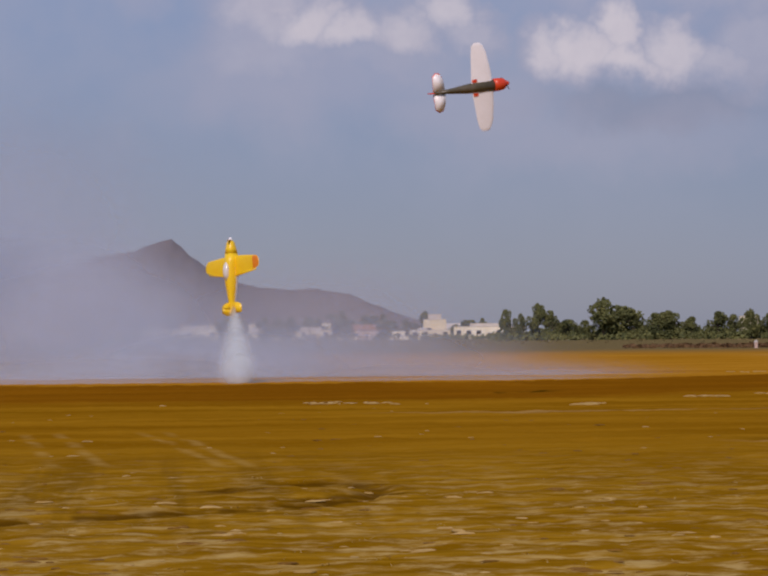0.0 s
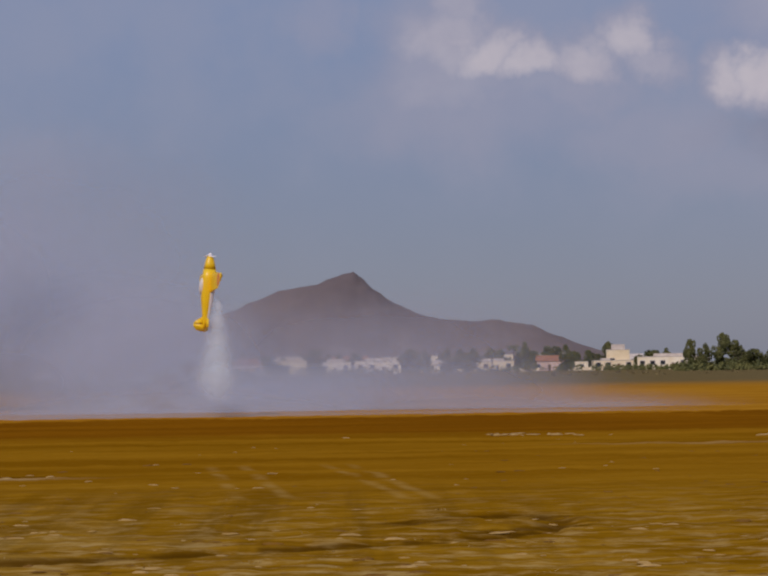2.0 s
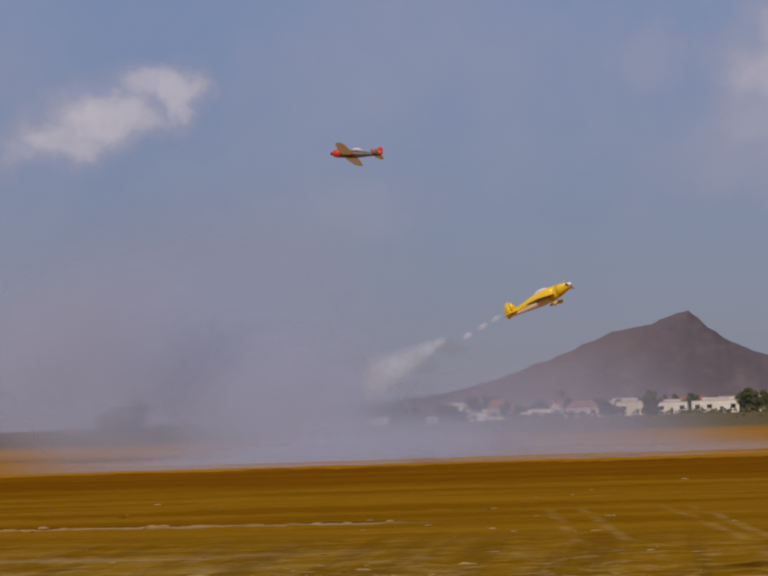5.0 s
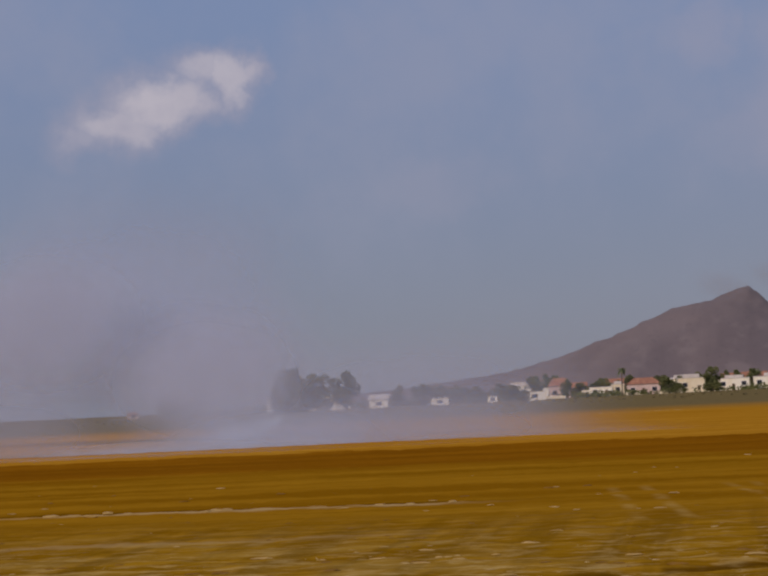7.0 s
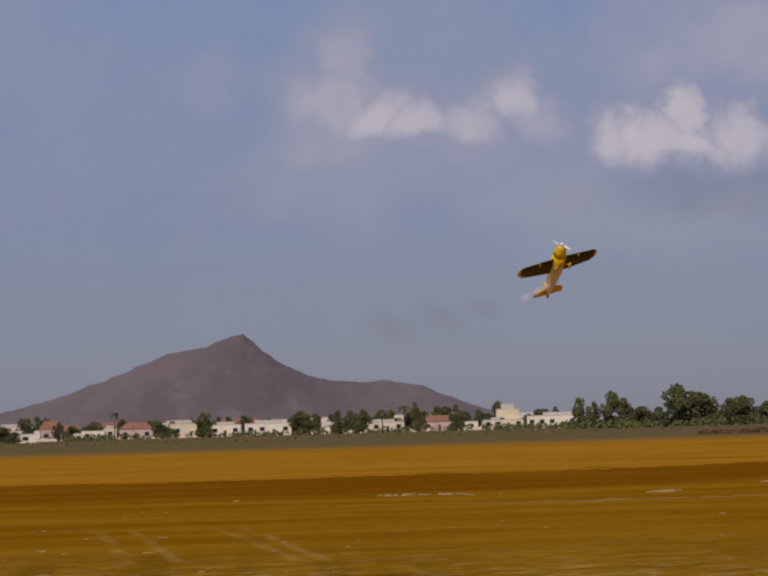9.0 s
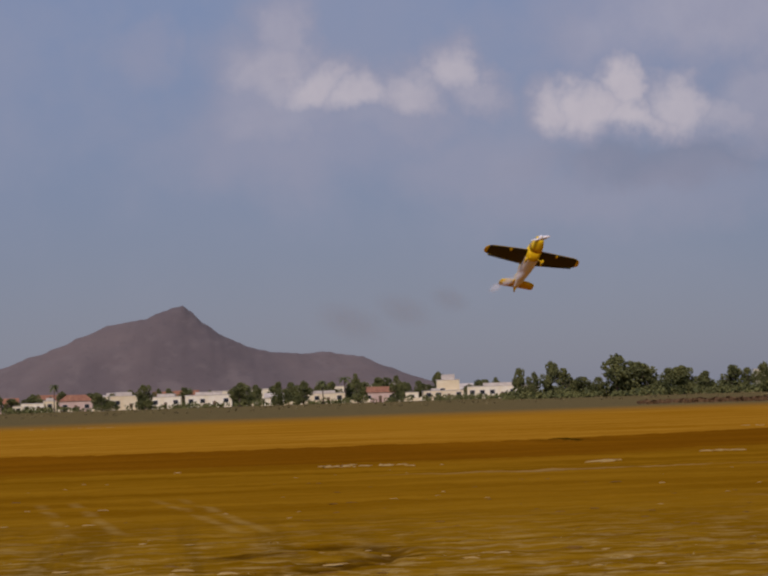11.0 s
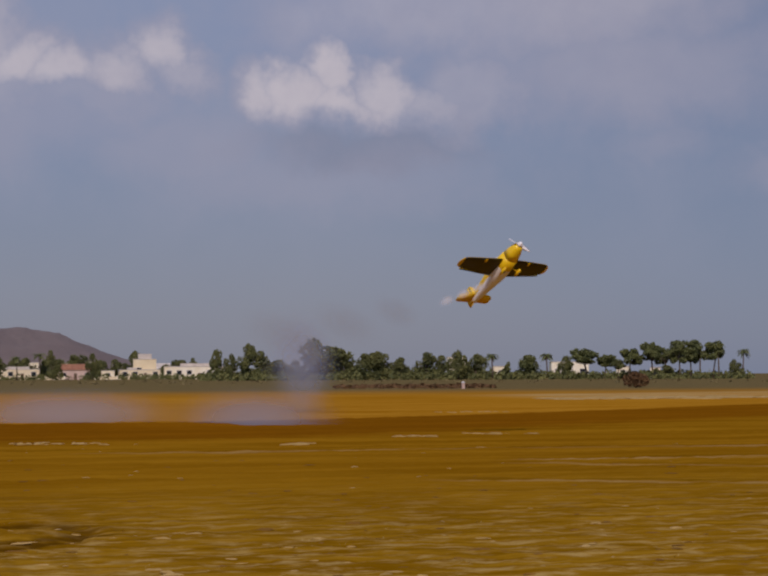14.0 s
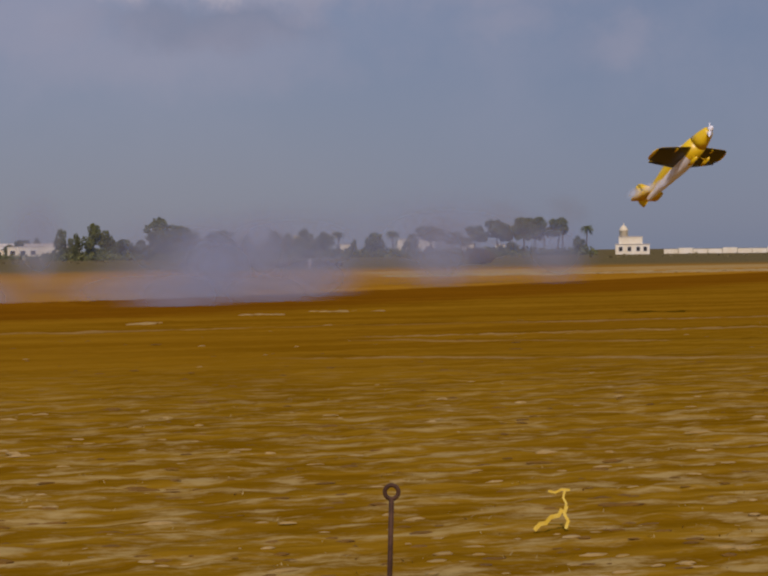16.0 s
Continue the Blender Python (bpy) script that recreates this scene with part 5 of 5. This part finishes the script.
# seconds; where the smoke leaves the aeroplane, across and up; where it ends
SHED = [(0.0, 0.08, -1.2, 0.17, -3.3), (0.5, 0.42, -0.2, 0.5, -3.2), (1.0, 0.35, -0.31, 0.42, -3.2), (1.5, 0.34, -0.34, 0.44, -3.2), (2.0, 0.34, -0.4, 0.22, -3.2), (2.5, 0.28, -0.31, 0.13, -3.3), (3.0, 0.19, -0.28, -0.25, -3.2),
        (3.5, -0.4, -0.65, -1.6, -3.2), (4.0, -0.7, -0.75, -2.4, -2.7), (4.5, -0.96, -0.78, -3.15, -2.1), (4.7, -1.13, -0.45, -3.4, -1.7), (5.2, -1.0, -0.5, -1.9, -1.0), (7.0, -0.8, -0.6, -1.6, -1.0), (8.5, -0.3, -0.65, -1.2, -0.95),
        (9.5, 0.05, -0.3, -0.75, -0.85), (12.5, -0.25, -0.3, -1.3, -0.65), (14.5, -0.3, -0.3, -1.45, -0.8), (16.0, -0.35, -0.4, -1.25, -0.7)]


def attitude(p, fwd, up):
    """The pose of an aeroplane at p, nose along fwd and canopy towards up."""
    f = Vector(fwd).normalized()
    r = f.cross(Vector(up)).normalized()
    u = r.cross(f)
    return Matrix(((r.x, f.x, u.x, p[0]), (r.y, f.y, u.y, p[1]), (r.z, f.z, u.z, p[2]), (0, 0, 0, 1)))


def across(f):
    """The two directions square to a flight f: sideways, and towards the camera."""
    side = f.cross(Vector((0, -1, 0))).normalized()
    return side, side.cross(f).normalized()


def roll_phase(f, up):
    side, face = across(Vector(f).normalized())
    return math.atan2(Vector(up).dot(side), Vector(up).dot(face))


PH0 = roll_phase((-0.51, 0.77, 0.38), (0.03, 0.45, -0.89))
PH1 = roll_phase((-0.96, 0.27, 0.12), (-0.29, -0.93, -0.21)) + 2 * math.pi      # one and a half turns on


def green_flight():
    rows_ = [(0.0, (6.72, 45.83, 7.07), (0.94, 0.31, 0.17), (-0.33, 0.94, 0.11)), (0.1, (7.8, 46.6, 7.17), (1, 0.1, 0.08), (0, 0.85, 0.5)),
             (0.2, (9.45, 47.7, 7.33), (1, 0.15, 0.05), (0, 0.4, 0.9)), (0.3, (10.75, 48.0, 7.38), (1, 0.15, 0.02), (0, -0.15, 1)),
             (0.4, (12.0, 48.3, 7.42), (1, 0.15, 0), (0, -0.8, 0.55)), (0.5, (13.65, 48.7, 7.36), (1, 0.15, 0), (0.0, -1, 0.05)),
             (0.8, (19.0, 50.0, 7.4), (1, 0.35, 0.02), (0.2, -0.8, 0.5)), (1.3, (26.0, 55.0, 7.8), (0.8, 0.8, 0.1), (0.3, -0.3, 0.9)),
             (1.8, (30.0, 64.0, 8.2), (0.1, 1, 0.1), (-0.5, 0, 0.8)), (2.3, (28.0, 74.0, 8.2), (-0.7, 0.7, 0), (-0.5, -0.5, 0.7)),
             (2.8, (19.0, 76.0, 7.5), (-1, 0.15, -0.05), (-0.1, 0.2, 0.9)), (3.2, (11.6, 76.0, 7.0), (-0.9, -0.25, 0.0), (0, 0.3, 0.9))]
    track = [(3.4, 9.32, 83.28, 7.25), (3.5, 7.5, 82.7, 7.05), (3.6, 6.03, 82.6, 7.0), (3.8, 3.05, 81.8, 7.85), (4.0, -0.7, 81.7, 8.8), (4.1, -2.2, 81.6, 9.56), (4.2, -3.63, 81.4, 10.4),
             (4.3, -4.8, 81.3, 10.95), (4.4, -5.9, 81.2, 11.15), (4.5, -6.3, 81.2, 11.1), (4.6, -7.5, 81.0, 11.85), (4.7, -9.0, 80.0, 11.6), (5.0, -12.5, 79.5, 11.9), (5.5, -19.0, 79.0, 12.4),
             (6.0, -26.5, 78.5, 12.8), (6.6, -36.0, 78.0, 13.0), (7.5, -50.0, 78.0, 13.0), (10.0, -88.0, 80.0, 13.5), (16.0, -170.0, 90.0, 14.0)]
    ts, xs, ys, zs = zip(*track)
    steps = [3.4 + 0.1 * i for i in range(19)] + [5.5, 6.0, 6.6, 7.5, 10.0, 16.0]
    for t in steps:
        p = tuple(0.89 * float(np.interp(t, ts, v)) + o for v, o in ((xs, 0.0), (ys, 0.0), (zs, 0.176)))
        k = min(1.0, max(0.0, (t - 4.45) / 0.25))
        f = (Vector((-0.51, 0.77, 0.38)) * (1 - k) + Vector((-0.96, 0.27, 0.12)) * k).normalized()
        side, face = across(f)
        ph = PH0 + (min(t, 5.1) - 0.045 * math.exp(-((t - 4.5) / 0.15) ** 2) - 3.5) * (PH1 - PH0) / 1.2
        up = face * math.cos(ph) + side * math.sin(ph)
        rows_.append((round(t, 2), p, f, up))
    return rows_


def motions():
    walk(YELLOW, [(t, pose(x, y, z, rx, ry, rz)) for t, x, y, z, rx, ry, rz in YELLOW_FLIGHT])
    walk(GREEN, [(t, attitude(p, f, u)) for t, p, f, u in green_flight()])
    for prop, y in ((YELLOW_PROP, 1.0), (GREEN_PROP, 0.95)):
        walk(prop, [(i * 0.1, pose(0, y, 0) @ Matrix.Rotation(radians(35 + 76 * i), 4, "Y")) for i in range(161)])
    walk(SMOKE_BANK, [(0.0, pose(0, 1.2, 0)), (2.0, pose(-4.9, 1.4, 0.06)), (4.0, pose(-9.8, 2.0, 0.12)), (5.0, pose(-12.8, 5.0, 0.35)), (6.0, pose(-18.0, 12.0, 0.9)),
                      (7.0, pose(-22.5, 19.0, 1.5)), (8.0, pose(-26, 27.0, 1.8)), (8.5, pose(-31, 31.0, 2.0)), (10.0, pose(-46, 42.0, 2.6)), (12.0, pose(-60, 54.0, 3.0)), (16.0, pose(-84, 72.0, 3.4))])
    walk(LOW_SMOKE, [(0.0, pose(0, 0, 0)), (4.0, pose(-9.8, 0.4, 0)), (5.5, pose(-14.2, 1.0, -0.1)), (7.0, pose(-20.0, 2.0, -0.3)), (8.0, pose(-26, 3.0, -0.6)), (8.5, pose(-29, 4.0, -0.7)), (10.0, pose(-38, 6.0, -0.7)), (16.0, pose(-70, 8.0, -0.7))])
    for ob, (x, y, z, w, h, t0) in zip(LATE_PUFFS, LATE):
        deep = -h - 0.6
        walk(ob, [(0.0, pose(x, y, deep)), (t0 - 0.5, pose(x, y, deep)), (t0, pose(x, y, z)), (16.0, pose(x - 2.0 * (16.0 - t0), y, z + 0.1))])
    times = [row[0] for row in YELLOW_FLIGHT]

    def shed(t, share):
        """A point of the smoke that the yellow aeroplane sheds, and the way it streams."""
        x, y, z = (float(np.interp(t, times, [row[k] for row in YELLOW_FLIGHT])) for k in (1, 2, 3))
        ax, az_, bx, bz = (float(np.interp(t, [row[0] for row in SHED], [row[k] for row in SHED])) for k in (1, 2, 3, 4))
        px, pz = ax + (bx - ax) * share, az_ + (bz - az_) * share
        return Vector((x + px, y - 0.25, z + pz)), math.degrees(math.atan2(ax - bx, az_ - bz))
    for ob, (w, h, share) in zip(PLUME_PUFFS, PLUME):
        rows_ = []
        for t in times:
            if t <= 4.7:
                p, lean = shed(t, share)
            else:       # left behind, it drifts off with the bank
                p, lean = shed(4.7, share)
                p += Vector((-5.0 * (t - 4.7), 6.0 * (t - 4.7), 0))
                p.z = max(0.2, p.z - 1.4 * (t - 4.7))
            rows_.append((t, pose(p.x, p.y, p.z, 0, lean, 0)))
        walk(ob, rows_)
    for ob, (w, h, share) in zip(WISP_PUFFS, WISPS):
        rows_ = []
        for t in times:
            p, lean = shed(t, share if t > 4.7 else share * 0.8)
            rows_.append((t, pose(p.x, p.y, p.z, 0, lean, 0)))
        walk(ob, rows_)
    for ob, (w, h, dx, dz) in zip(HAZE_PUFFS, HAZE):
        rows_ = []
        for t in times:
            p, lean = shed(t, 0.5)
            back = 1.0 if t > 4.7 else 0.5
            rows_.append((t, pose(p.x - dx * back, p.y + 1.0, max(0.6, p.z + dz * (0.7 if t > 4.7 else 1.3)), 0, 18, 0)))
        walk(ob, rows_)


motions()
